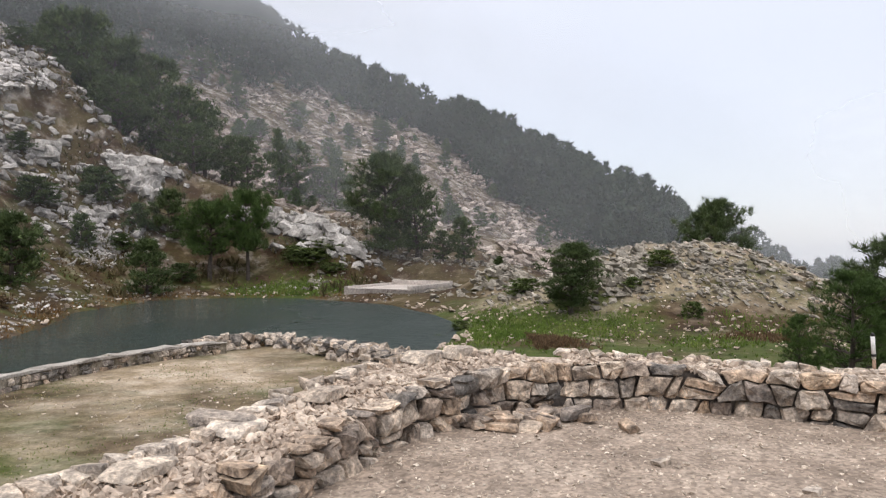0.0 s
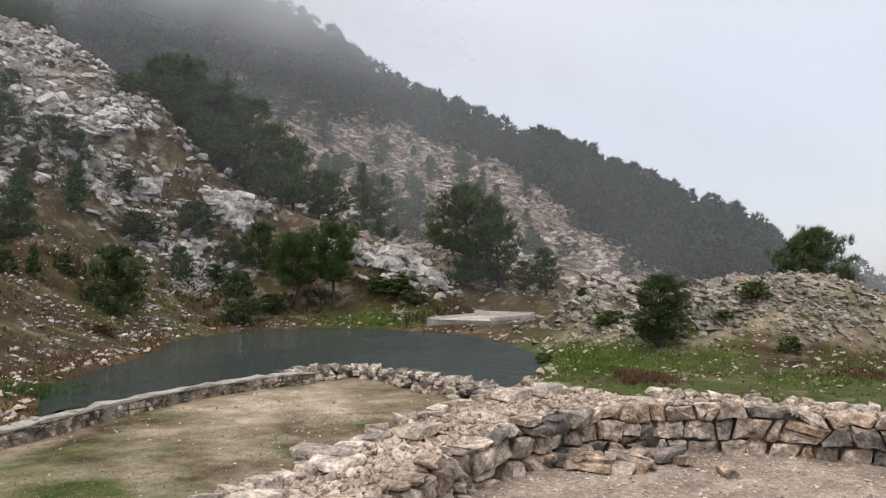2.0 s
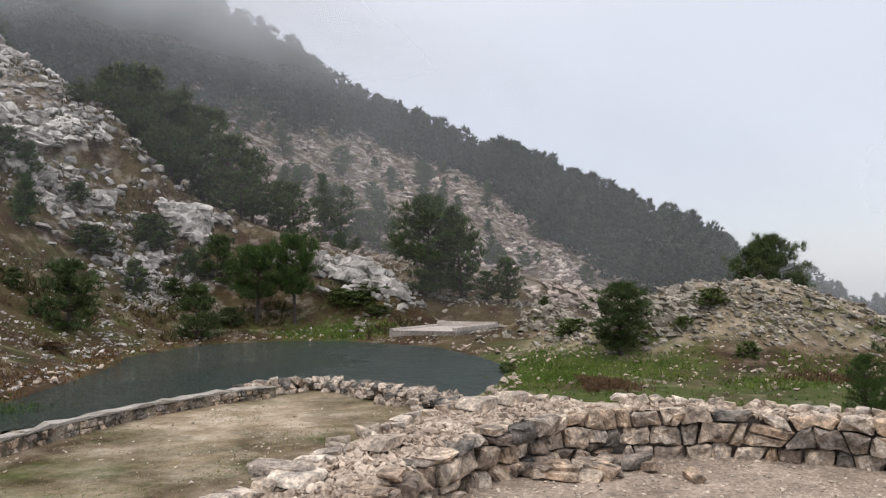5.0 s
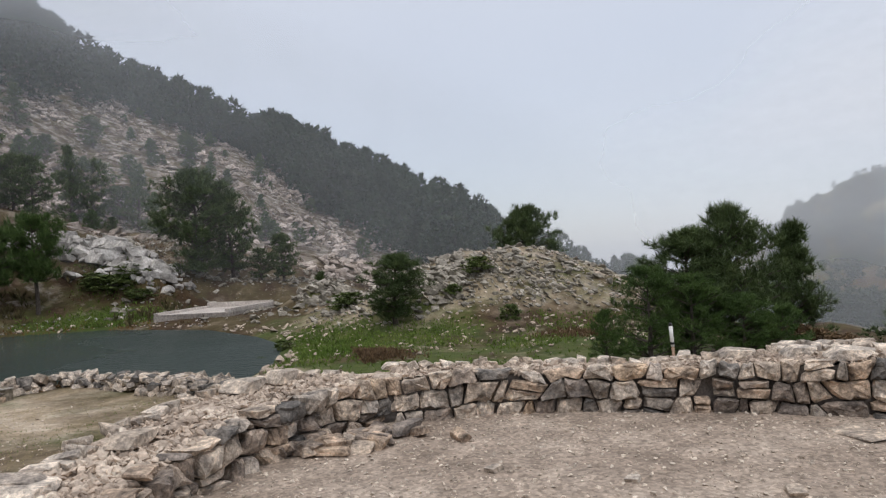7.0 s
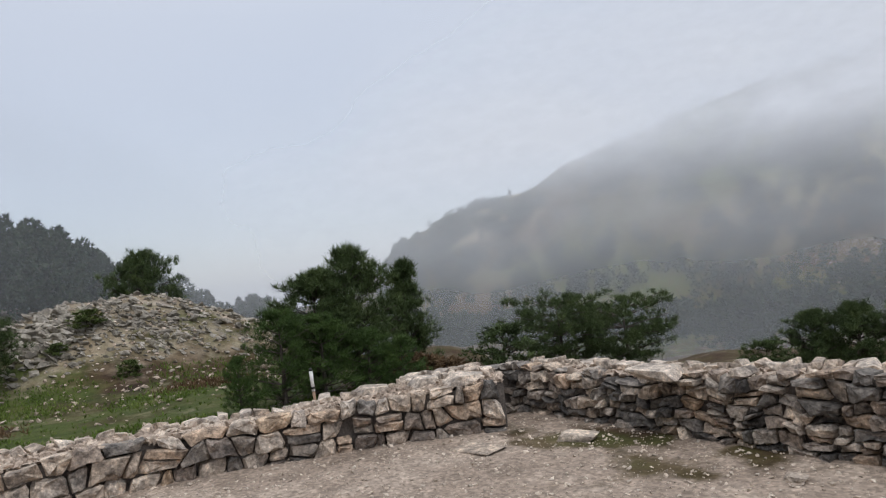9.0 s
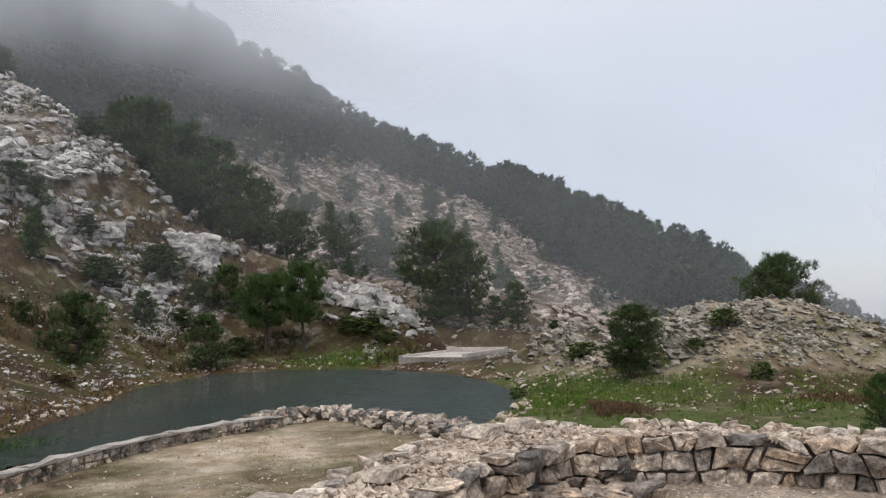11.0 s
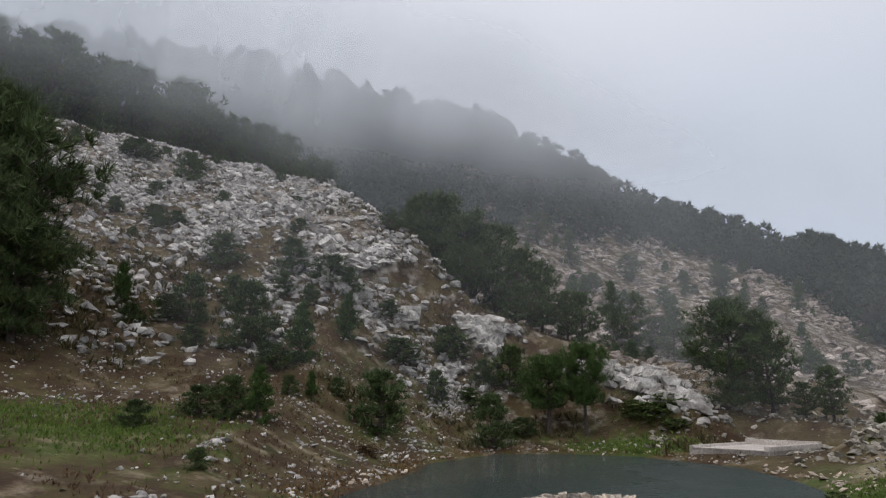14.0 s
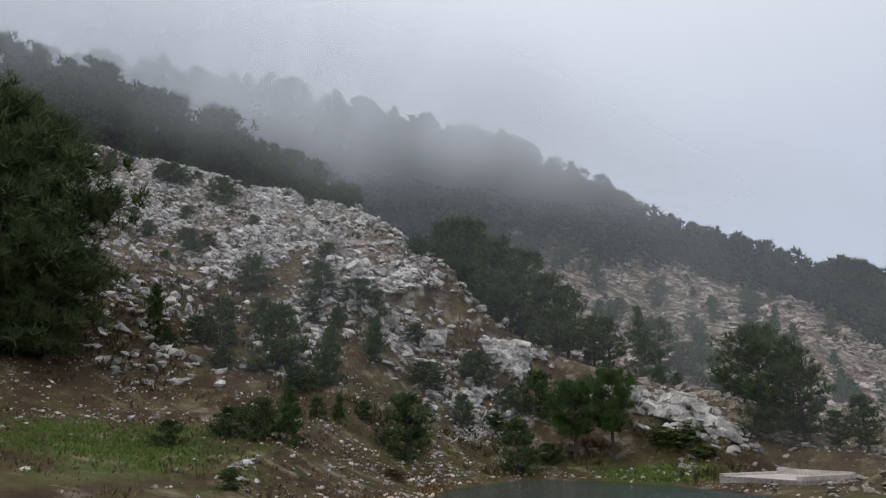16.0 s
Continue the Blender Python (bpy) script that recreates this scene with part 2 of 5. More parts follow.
def ground_material():
    """One sheet: pale wet grit on the lot, sandy turf, meadow, brown slope soil and bare limestone, laid out by the cover masks."""
    m = bpy.data.materials.new("ground_cover")
    m.use_nodes = True
    n, l = m.node_tree.nodes, m.node_tree.links
    b = n["Principled BSDF"]
    b.inputs["Roughness"].default_value, b.inputs["Specular IOR Level"].default_value = 0.9, 0.2
    geo, cover, split = n.new("ShaderNodeNewGeometry"), n.new("ShaderNodeAttribute"), n.new("ShaderNodeSeparateColor")
    cover.attribute_name = "cover"
    l.new(cover.outputs["Color"], split.inputs[0])
    grit_mask = cover.outputs["Alpha"]

    def noise_at(size, detail=6.0):
        t = n.new("ShaderNodeTexNoise")
        t.inputs["Scale"].default_value, t.inputs["Detail"].default_value, t.inputs["Roughness"].default_value = 1 / size, detail, 0.62
        l.new(geo.outputs["Position"], t.inputs["Vector"])
        return t.outputs["Fac"]

    def colours(source, stops):
        r = n.new("ShaderNodeValToRGB")
        for k, (place, colour) in enumerate(stops):
            p = r.color_ramp.elements[k] if k < 2 else r.color_ramp.elements.new(place)
            p.position, p.color = place, (*colour, 1)
        l.new(source, r.inputs[0])
        return r.outputs["Color"]

    def blend(mask, a, c, kind="MIX", amount=None):
        x = n.new("ShaderNodeMix")
        x.data_type, x.blend_type = "RGBA", kind
        l.new(a, x.inputs[6])
        l.new(c, x.inputs[7])
        if amount is None:
            l.new(mask, x.inputs["Factor"])
        else:
            x.inputs["Factor"].default_value = amount
        return x.outputs[2]

    def sharpen(mask, noise_value, span=0.55):
        """The mask with a ragged edge."""
        a = n.new("ShaderNodeMath")
        a.operation = "SUBTRACT"
        l.new(noise_value, a.inputs[0])
        a.inputs[1].default_value = 0.5
        s = n.new("ShaderNodeMath")
        s.operation = "MULTIPLY_ADD"
        l.new(a.outputs[0], s.inputs[0])
        s.inputs[1].default_value = 2.2
        l.new(mask, s.inputs[2])
        r = n.new("ShaderNodeMapRange")
        r.inputs["From Min"].default_value, r.inputs["From Max"].default_value = 0.5 - span / 2, 0.5 + span / 2
        l.new(s.outputs[0], r.inputs["Value"])
        return r.outputs[0]

    soil = colours(noise_at(2.2), [(0.3, (0.028, 0.017, 0.010)), (0.45, (0.054, 0.033, 0.017)), (0.56, (0.066, 0.050, 0.021)), (0.7, (0.11, 0.082, 0.047))])
    turf = colours(noise_at(1.1), [(0.3, (0.032, 0.050, 0.009)), (0.5, (0.058, 0.078, 0.016)), (0.62, (0.082, 0.090, 0.026)), (0.75, (0.118, 0.102, 0.045))])
    rock = colours(noise_at(1.1, 10), [(0.3, (0.085, 0.070, 0.056)), (0.46, (0.22, 0.19, 0.16)), (0.58, (0.35, 0.318, 0.285)), (0.72, (0.50, 0.465, 0.43))])
    grit = colours(noise_at(0.9, 8), [(0.3, (0.225, 0.178, 0.140)), (0.5, (0.315, 0.255, 0.205)), (0.7, (0.41, 0.342, 0.280))])
    speck = n.new("ShaderNodeTexVoronoi")
    speck.inputs["Scale"].default_value = 38
    l.new(geo.outputs["Position"], speck.inputs["Vector"])
    grit = blend(None, grit, colours(speck.outputs["Color"], [(0.15, (0.30, 0.29, 0.28)), (0.5, (0.5, 0.5, 0.5)), (0.9, (0.72, 0.71, 0.70))]), "OVERLAY", 0.65)
    grit = blend(None, grit, colours(noise_at(0.32, 8), [(0.38, (0.34, 0.335, 0.33)), (0.5, (0.5, 0.5, 0.5)), (0.62, (0.62, 0.615, 0.61))]), "OVERLAY", 0.4)
    colour = blend(sharpen(split.outputs[1], noise_at(1.6)), soil, turf)
    colour = blend(sharpen(split.outputs[2], noise_at(1.3, 9), 0.35), colour, rock)
    sand = colours(noise_at(0.8), [(0.3, (0.21, 0.165, 0.095)), (0.45, (0.305, 0.242, 0.165)), (0.56, (0.405, 0.33, 0.245)), (0.7, (0.50, 0.425, 0.335))])
    colour = blend(sharpen(split.outputs[0], noise_at(1.4), 0.8), colour, sand)
    colour = blend(sharpen(grit_mask, noise_at(0.5), 0.5), colour, grit)
    colour = blend(None, colour, colours(noise_at(0.22, 7), [(0.36, (0.33, 0.33, 0.33)), (0.5, (0.5, 0.5, 0.5)), (0.64, (0.66, 0.66, 0.66))]), "OVERLAY", 0.4)
    colour = blend(None, colour, colours(noise_at(0.06, 5), [(0.36, (0.30, 0.30, 0.30)), (0.5, (0.5, 0.5, 0.5)), (0.64, (0.70, 0.70, 0.70))]), "OVERLAY", 0.5)
    l.new(colour, b.inputs["Base Color"])
    relief, coarse = n.new("ShaderNodeBump"), n.new("ShaderNodeBump")
    relief.inputs["Strength"].default_value, relief.inputs["Distance"].default_value = 0.6, 0.012
    coarse.inputs["Strength"].default_value, coarse.inputs["Distance"].default_value = 0.5, 0.12
    l.new(noise_at(0.04, 5), relief.inputs["Height"])
    l.new(noise_at(0.6, 6), coarse.inputs["Height"])
    l.new(coarse.outputs["Normal"], relief.inputs["Normal"])
    l.new(relief.outputs["Normal"], b.inputs["Normal"])
    return m


def water_material():
    m = bpy.data.materials.new("lake_water")
    m.use_nodes = True
    n, l = m.node_tree.nodes, m.node_tree.links
    b = n["Principled BSDF"]
    b.inputs["Base Color"].default_value = (0.040, 0.062, 0.055, 1)
    b.inputs["Roughness"].default_value, b.inputs["IOR"].default_value = 0.16, 1.33
    geo, tex, relief, stretch = n.new("ShaderNodeNewGeometry"), n.new("ShaderNodeTexNoise"), n.new("ShaderNodeBump"), n.new("ShaderNodeMapping")
    stretch.inputs["Scale"].default_value = (1.0, 2.6, 1.0)
    stretch.inputs["Rotation"].default_value = (0, 0, radians(25))
    tex.inputs["Scale"].default_value, tex.inputs["Detail"].default_value = 2.2, 5
    l.new(geo.outputs["Position"], stretch.inputs["Vector"])
    l.new(stretch.outputs[0], tex.inputs["Vector"])
    l.new(tex.outputs["Fac"], relief.inputs["Height"])
    relief.inputs["Strength"].default_value, relief.inputs["Distance"].default_value = 1.0, 0.8
    # the breeze roughens the open eastern half, in gusts
    gust, sep, add, breeze = n.new("ShaderNodeTexNoise"), n.new("ShaderNodeSeparateXYZ"), n.new("ShaderNodeMath"), n.new("ShaderNodeMapRange")
    gust.inputs["Scale"].default_value, gust.inputs["Detail"].default_value = 0.16, 3
    l.new(geo.outputs["Position"], gust.inputs["Vector"])
    l.new(geo.outputs["Position"], sep.inputs[0])
    add.operation, add.inputs[1].default_value = "MULTIPLY_ADD", 14.0
    l.new(gust.outputs["Fac"], add.inputs[0])
    l.new(sep.outputs["X"], add.inputs[2])
    for key, value in zip(("From Min", "From Max", "To Min", "To Max"), (-5.0, 7.0, 0.08, 0.46)):
        breeze.inputs[key].default_value = value
    l.new(add.outputs[0], breeze.inputs["Value"])
    l.new(breeze.outputs[0], b.inputs["Roughness"])
    l.new(relief.outputs["Normal"], b.inputs["Normal"])
    return m


def mist_material(name, size=30.0, wisp=0.5):
    """Mist: as thick as the sheet's density says, broken up into wisps."""
    m = bpy.data.materials.new(name)
    m.use_nodes = True
    n, l = m.node_tree.nodes, m.node_tree.links
    n.clear()
    out, mix, clear, body = n.new("ShaderNodeOutputMaterial"), n.new("ShaderNodeMixShader"), n.new("ShaderNodeBsdfTransparent"), n.new("ShaderNodeMixShader")
    front, back = n.new("ShaderNodeBsdfDiffuse"), n.new("ShaderNodeBsdfTranslucent")
    front.inputs["Color"].default_value = back.inputs["Color"].default_value = (0.91, 0.945, 1.0, 1)
    geo, tex, dens, span, times = n.new("ShaderNodeNewGeometry"), n.new("ShaderNodeTexNoise"), n.new("ShaderNodeAttribute"), n.new("ShaderNodeMapRange"), n.new("ShaderNodeMath")
    dens.attribute_name = "veil"
    tex.inputs["Scale"].default_value, tex.inputs["Detail"].default_value = 1 / size, 5
    l.new(geo.outputs["Position"], tex.inputs["Vector"])
    for key, value in zip(("From Min", "From Max", "To Min", "To Max"), (0.3, 0.7, 1 - wisp, 1 + wisp)):
        span.inputs[key].default_value = value
    l.new(tex.outputs["Fac"], span.inputs["Value"])
    times.operation, times.use_clamp = "MULTIPLY", True
    l.new(span.outputs[0], times.inputs[0])
    l.new(dens.outputs["Fac"], times.inputs[1])
    l.new(times.outputs[0], mix.inputs[0])
    l.new(clear.outputs[0], mix.inputs[1])
    body.inputs[0].default_value = 0.35
    l.new(front.outputs[0], body.inputs[1])
    l.new(back.outputs[0], body.inputs[2])
    l.new(body.outputs[0], mix.inputs[2])
    l.new(mix.outputs[0], out.inputs[0])
    return m


# ---- landform: heights by bearing round the lot (degrees to the left of north) ----
BEAR = np.array([-180, -100, -75, -55, -45, -40, -35, -30, -22, -15, -8, -2, 3, 7, 12, 18, 24, 30, 36, 42, 50, 60, 75, 100, 180.0])
FOOT_R = np.array([20, 14, 14, 14, 14, 15, 18, 20, 22, 24, 27, 30, 36, 41, 42, 42, 37, 29, 21, 16, 14, 14, 14, 14, 20.0])
FOOT_Z = np.array([0, -1.6, -1.8, -1.6, -1.4, -1.2, -1.1, -1.1, -1.1, -1.1, -1.1, -1.1, -1.1, -1.1, -1.1, -1.1, -1.1, -1.1, -1.1, -1.1, -0.9, -0.8, -0.4, 0, 0.0])
MID_R = np.array([40, 30, 30, 30, 32, 34, 34, 34, 34, 36, 40, 41, 42, 44, 45, 47, 45, 41, 38, 36, 36, 36, 36, 40, 40.0])
MID_Z = np.array([1, -4, -4.5, -4, -3.2, -2.6, -2, -1.4, -1.2, -1.1, -0.9, -0.6, -0.4, 0.3, 2, 2.4, 2.6, 2.6, 2.2, 1.9, 1.7, 2.2, 3, 3, 1.0])
CREST_R = np.array([80, 70, 70, 70, 70, 70, 70, 70, 70, 62, 55, 50, 48, 48, 50, 53, 55, 61, 72, 88, 95, 95, 95, 90, 80.0])
CREST_Z = np.array([6, -6, -8, -8, -7, -6.5, -6, -5.5, -4, -2, -1.0, 0, 0.4, 1.2, 4.6, 7.0, 9.0, 16.2, 23.2, 30.5, 34.5, 35.0, 36, 30, 6.0])
GULLY_R = CREST_R + 11
GULLY_Z = np.array([6, -9, -12, -12, -11, -10, -8.5, -7, -5, -2, 0.2, 2, 3, 3.6, 4.4, 6.2, 8.2, 14, 21, 28, 33, 34, 36, 30, 6.0])
BACK_R = np.where(BEAR < -33, 235.0, 150.0)
BACK_Z = np.array([10, -22, -24, -23, -21, -18, -14, -5.2, -1.6, 10.2, 18.0, 24.6, 29.4, 34.2, 41.0, 50.5, 58.0, 62.5, 66, 70, 70, 67, 62, 50, 10.0])
FAR_R = np.full(25, 420.0)
FAR_B = np.array([-180, -100, -77, -66, -60, -57, -54.4, -52.6, -51.5, -47.4, -45.5, -42.6, -40.6, -38.8, -35, -22, -8, 3, 18, 30, 42, 75, 100, 180.0])
FAR_Z = np.array([10, 95, 88, 78, 64, 58, 53, 45, 40, 37, 32, 24, 15, 2, -28, -30, -20, -10, 10, 20, 30, 30, 20, 10.0])
END_R = np.full(25, 900.0)
END_Z = np.array([0, 40, 40, 20, 0, -10, -30, -30, -30, -30, -30, -30, -30, -20, -10, 0, 0, 0, 0, 0, 0, 0, 0, 0, 0.0])

WATER_Z = -1.2
LOT = [(-3.3, 0.4), (-2.25, 2.6), (-1.2, 4.9), (-0.5, 6.2), (0.6, 7.2), (1.35, 7.55), (2.4, 7.25), (3.4, 6.85), (4.35, 6.35), (5.1, 5.85), (5.9, 5.75), (6.3, 5.7), (6.2, 4.5), (5.95, 3.2), (5.75, 1.8), (5.5, -1.5), (9, -8), (30, -30), (0, -60), (-30, -30), (-6, -6)]
LAKE = [(-9.0, 11.6), (-12.9, 17.5), (-14.4, 25.5), (-16.3, 31), (-15.8, 38.5), (-12, 40.6), (-8, 40.2), (-2.6, 35.6), (-0.2, 30), (0.8, 26.0), (0.3, 21.5), (-0.5, 18.2), (-2.6, 19.5), (-4.2, 20.5), (-6.4, 20.0), (-8.2, 17.2), (-9.1, 14.5)]

PLATFORM = [(-5.5, 39.4), (-1.7, 37.8), (0.6, 42.6), (-3.1, 44.4)]


def fract_noise(x, y, size, seed=0.0):
    """Smooth value noise from -1 to 1 on a grid of that size."""
    u, v = np.asarray(x) / size + seed * 17.3, np.asarray(y) / size + seed * 9.1
    i, j = np.floor(u), np.floor(v)
    a, b = u - i, v - j
    a, b = a * a * (3 - 2 * a), b * b * (3 - 2 * b)

    def value(p, q):
        s = np.sin(p * 127.1 + q * 311.7 + seed * 74.7) * 43758.5453
        return (s - np.floor(s)) * 2 - 1
    return (value(i, j) * (1 - a) + value(i + 1, j) * a) * (1 - b) + (value(i, j + 1) * (1 - a) + value(i + 1, j + 1) * a) * b


def edge_distance(x, y, corners):
    """Distance to a closed outline in plan, negative inside."""
    x, y = np.asarray(x, float), np.asarray(y, float)
    best, inside = np.full(x.shape, 1e9), np.zeros(x.shape, bool)
    for (ax, ay), (bx, by) in zip(corners, corners[1:] + corners[:1]):
        dx, dy = bx - ax, by - ay
        k = np.clip(((x - ax) * dx + (y - ay) * dy) / (dx * dx + dy * dy), 0, 1)
        best = np.minimum(best, np.hypot(x - ax - k * dx, y - ay - k * dy))
        if ay != by:
            inside ^= ((ay > y) != (by > y)) & (x < dx * (y - ay) / dy + ax)
    return np.where(inside, -best, best)


def smooth(a, b, v):
    k = np.clip((np.asarray(v, float) - a) / (b - a), 0, 1)
    return k * k * (3 - 2 * k)


def bearing(x, y):
    return np.degrees(np.arctan2(-np.asarray(x, float), np.asarray(y, float)))


def mound(x, y):
    """The stony hump beyond the field, and the small outcrop beside it."""
    a = np.exp(-(((x - 10.2) / 6.6) ** 2 + ((y - 29.5) / 4.2) ** 2) ** 1.25)
    b = np.exp(-(((x - 13.8) / 4.2) ** 2 + ((y - 27.5) / 3.2) ** 2) ** 1.2)
    c = np.exp(-(((x - 3.2) / 1.7) ** 2 + ((y - 35.5) / 1.8) ** 2))
    return np.maximum(2.95 * a, 1.75 * b) + 1.35 * c


def height(x, y):
    x, y = np.asarray(x, float), np.asarray(y, float)
    r, b = np.hypot(x, y), bearing(x, y)
    knots = [(np.interp(b, BEAR, p), np.interp(b, BEAR, q)) for p, q in ((FOOT_R, FOOT_Z), (MID_R, MID_Z), (CREST_R, CREST_Z), (GULLY_R, GULLY_Z), (BACK_R, BACK_Z))]
    knots += [(np.interp(b, BEAR, FAR_R), np.interp(b, FAR_B, FAR_Z)), (np.interp(b, BEAR, END_R), np.interp(b, BEAR, END_Z))]
    z = knots[0][1] + 0 * r
    for (r0, z0), (r1, z1) in zip(knots, knots[1:]):
        k = np.clip((r - r0) / (r1 - r0), 0, 1)
        z = np.where(r > r0, z0 + (z1 - z0) * (0.6 * k + 0.4 * k * k * (3 - 2 * k)), z)
    rough = smooth(26, 60, r)
    z = z + rough * (1.0 * fract_noise(x, y, 17, 1) + 0.55 * fract_noise(x, y, 6.5, 2) + 0.3 * fract_noise(x, y, 2.4, 3)) * (1 + smooth(180, 240, r))
    z = z + smooth(9, 22, r) * 0.12 * fract_noise(x, y, 3.1, 4) + mound(x, y) * (1 + 0.09 * fract_noise(x, y, 1.3, 5) + 0.1 * fract_noise(x, y, 3.3, 6))
    shore = edge_distance(x, y, LAKE)
    z = np.where((shore < 14) & (r < 60), np.minimum(z, WATER_Z + 0.07 + 0.13 * np.maximum(shore, 0) + 0.05 * np.maximum(shore, 0) ** 2 + np.clip(shore, -1.5, 0) * 0.6), z)
    pad = edge_distance(x, y, PLATFORM)
    z = np.where(pad < 3.5, z + (np.minimum(z, -0.8) - z) * smooth(3.5, 0.1, pad), z)
    lot = edge_distance(x, y, LOT)
    inside = smooth(0.12, -0.12, lot)
    level = 0.025 * fract_noise(x, y, 1.7, 7) + 0.008 * fract_noise(x, y, 0.35, 8)
    return z * (1 - inside) + level * inside
# ---- builders ----


def mesh_from(name, verts, faces, mat, shade=False):
    me = bpy.data.meshes.new(name)
    me.from_pydata(np.asarray(verts).tolist(), [], [list(map(int, f)) for f in faces])
    me.materials.append(mat)
    if shade:
        me.shade_smooth()
    return me


def part(name, data, parent, label="", at=None):
    """Links a mesh as one object under a thing or a part."""
    ob = new(name, data)
    ob.parent = parent
    if at is not None:
        ob.matrix_basis = at
    return tagged(ob, label)


def empty(name, label, category, group="", kind="", at=None):
    ob = tagged(new(name), label, category, group, kind)
    if at is not None:
        ob.matrix_basis = at
    return ob


def put_scale(x, y, z, sx, sy, sz, turn=0.0, tip=0.0, roll=0.0):
    return pose(x, y, z, tip, roll, turn) @ Matrix.Diagonal((sx, sy, sz, 1))


def hull(rng, cut=0.3, wonky=0.2, squash=0.0):
    """Corners and triangles of one rough broken block, two units wide: a box with jittered, knocked-off corners."""
    pts = []
    for sx in (-1, 1):
        for sy in (-1, 1):
            for sz in (-1, 1):
                c = np.array([sx, sy, sz]) * (1 - rng.uniform(0, wonky, 3))
                for axis in range(3):
                    k = c.copy()
                    k[axis] -= np.sign(k[axis]) * rng.uniform(0.05, cut) * 2
                    pts.append(k)
    d = np.array(pts)
    d[:, 0] += d[:, 2] * rng.uniform(-0.3, 0.3)
    d[:, 2] += d[:, 0] * rng.uniform(-0.2, 0.2) * (1 - squash)
    bm = bmesh.new()
    for p in d:
        bm.verts.new(p)
    bmesh.ops.convex_hull(bm, input=bm.verts)
    bmesh.ops.delete(bm, geom=[v for v in bm.verts if not v.link_faces], context="VERTS")
    bmesh.ops.triangulate(bm, faces=bm.faces)
    bm.verts.index_update()
    v = np.array([p.co for p in bm.verts])
    f = np.array([[q.index for q in p.verts] for p in bm.faces])
    bm.free()
    v = (v - (v.max(0) + v.min(0)) / 2) / ((v.max(0) - v.min(0)) / 2)
    return v, f


def pebble(rng, points=10, blocky=False):
    d = rng.normal(size=(points, 3))
    d /= (np.abs(d) ** 5).sum(1)[:, None] ** 0.2 if blocky else np.linalg.norm(d, axis=1)[:, None]
    bm = bmesh.new()
    for p in d:
        bm.verts.new(p)
    bmesh.ops.convex_hull(bm, input=bm.verts)
    bmesh.ops.delete(bm, geom=[v for v in bm.verts if not v.link_faces], context="VERTS")
    bm.verts.index_update()
    v, f = np.array([p.co for p in bm.verts]), np.array([[q.index for q in p.verts] for p in bm.faces])
    bm.free()
    return v, f


RNG = np.random.default_rng(11)
HULLS = [hull(RNG, 0.2, 0.38) for _ in range(20)]
SLABS = [hull(RNG, 0.17, 0.42, 0.5) for _ in range(12)]
SMALL = [pebble(RNG, 10) for _ in range(12)]
ROCKS = [pebble(RNG, 11, True) for _ in range(16)]


def turns(rng, count, tilt, lie=None):
    """Rotation matrices: any turn about z, with some tilt; or bedded one way, by a heading and a dip."""
    a, b, c = rng.uniform(0, 2 * np.pi, count), rng.normal(0, tilt, count), rng.normal(0, tilt, count)
    if lie:
        a, c = rng.normal(lie[0], 0.6, count), c + lie[1]
    ca, sa, cb, sb, cc, sc = np.cos(a), np.sin(a), np.cos(b), np.sin(b), np.cos(c), np.sin(c)
    z, o = np.zeros(count), np.ones(count)
    rz = np.array([[ca, -sa, z], [sa, ca, z], [z, z, o]]).transpose(2, 0, 1)
    rx = np.array([[o, z, z], [z, cb, -sb], [z, sb, cb]]).transpose(2, 0, 1)
    ry = np.array([[cc, z, sc], [z, o, z], [-sc, z, cc]]).transpose(2, 0, 1)
    return rz @ rx @ ry


def scatter(name, shapes, places, sizes, mat, rng, tilt=0.25, lie=None):
    """Many stones in one mesh: places (n, 3), half sizes (n, 3)."""
    verts, faces, start = [], [], 0
    kind, turn = rng.integers(0, len(shapes), len(places)), turns(rng, len(places), tilt, lie)
    for k, (v, f) in enumerate(shapes):
        pick = np.where(kind == k)[0]
        if not len(pick):
            continue
        body = np.einsum("nij,nvj->nvi", turn[pick], v[None] * sizes[pick][:, None, :]) + places[pick][:, None, :]
        verts.append(body.reshape(-1, 3))
        faces.append((f[None] + (np.arange(len(pick)) * len(v))[:, None, None] + start).reshape(-1, 3))
        start += len(pick) * len(v)
    return mesh_from(name, np.concatenate(verts), np.concatenate(faces), mat)


def tufts(rng, centres, ways, sizes, blades, width=0.085, spread=0.75, simple=False):
    """Needle tufts: at each centre some thin pointed blades, fanned about its way; simple blades have three corners."""
    n = len(centres)
    d = ways[:, None, :] + rng.normal(0, spread, (n, blades, 3))
    d /= np.linalg.norm(d, axis=2)[..., None]
    side = np.cross(d, rng.normal(size=(n, blades, 3)))
    side /= np.linalg.norm(side, axis=2)[..., None] + 1e-9
    size = sizes[:, None, None] * rng.uniform(0.7, 1.25, (n, blades, 1))
    c = centres[:, None, :]
    if simple:
        blade = np.stack([c - side * size * width, c + d * size, c + side * size * width], 2)
        return blade.reshape(-1, 3), np.arange(n * blades * 3).reshape(-1, 3)
    quad = np.stack([c - d * size * 0.15, c + d * size * 0.5 + side * size * width, c + d * size, c + d * size * 0.5 - side * size * width], 2)
    return quad.reshape(-1, 3), np.arange(n * blades * 4).reshape(-1, 4)


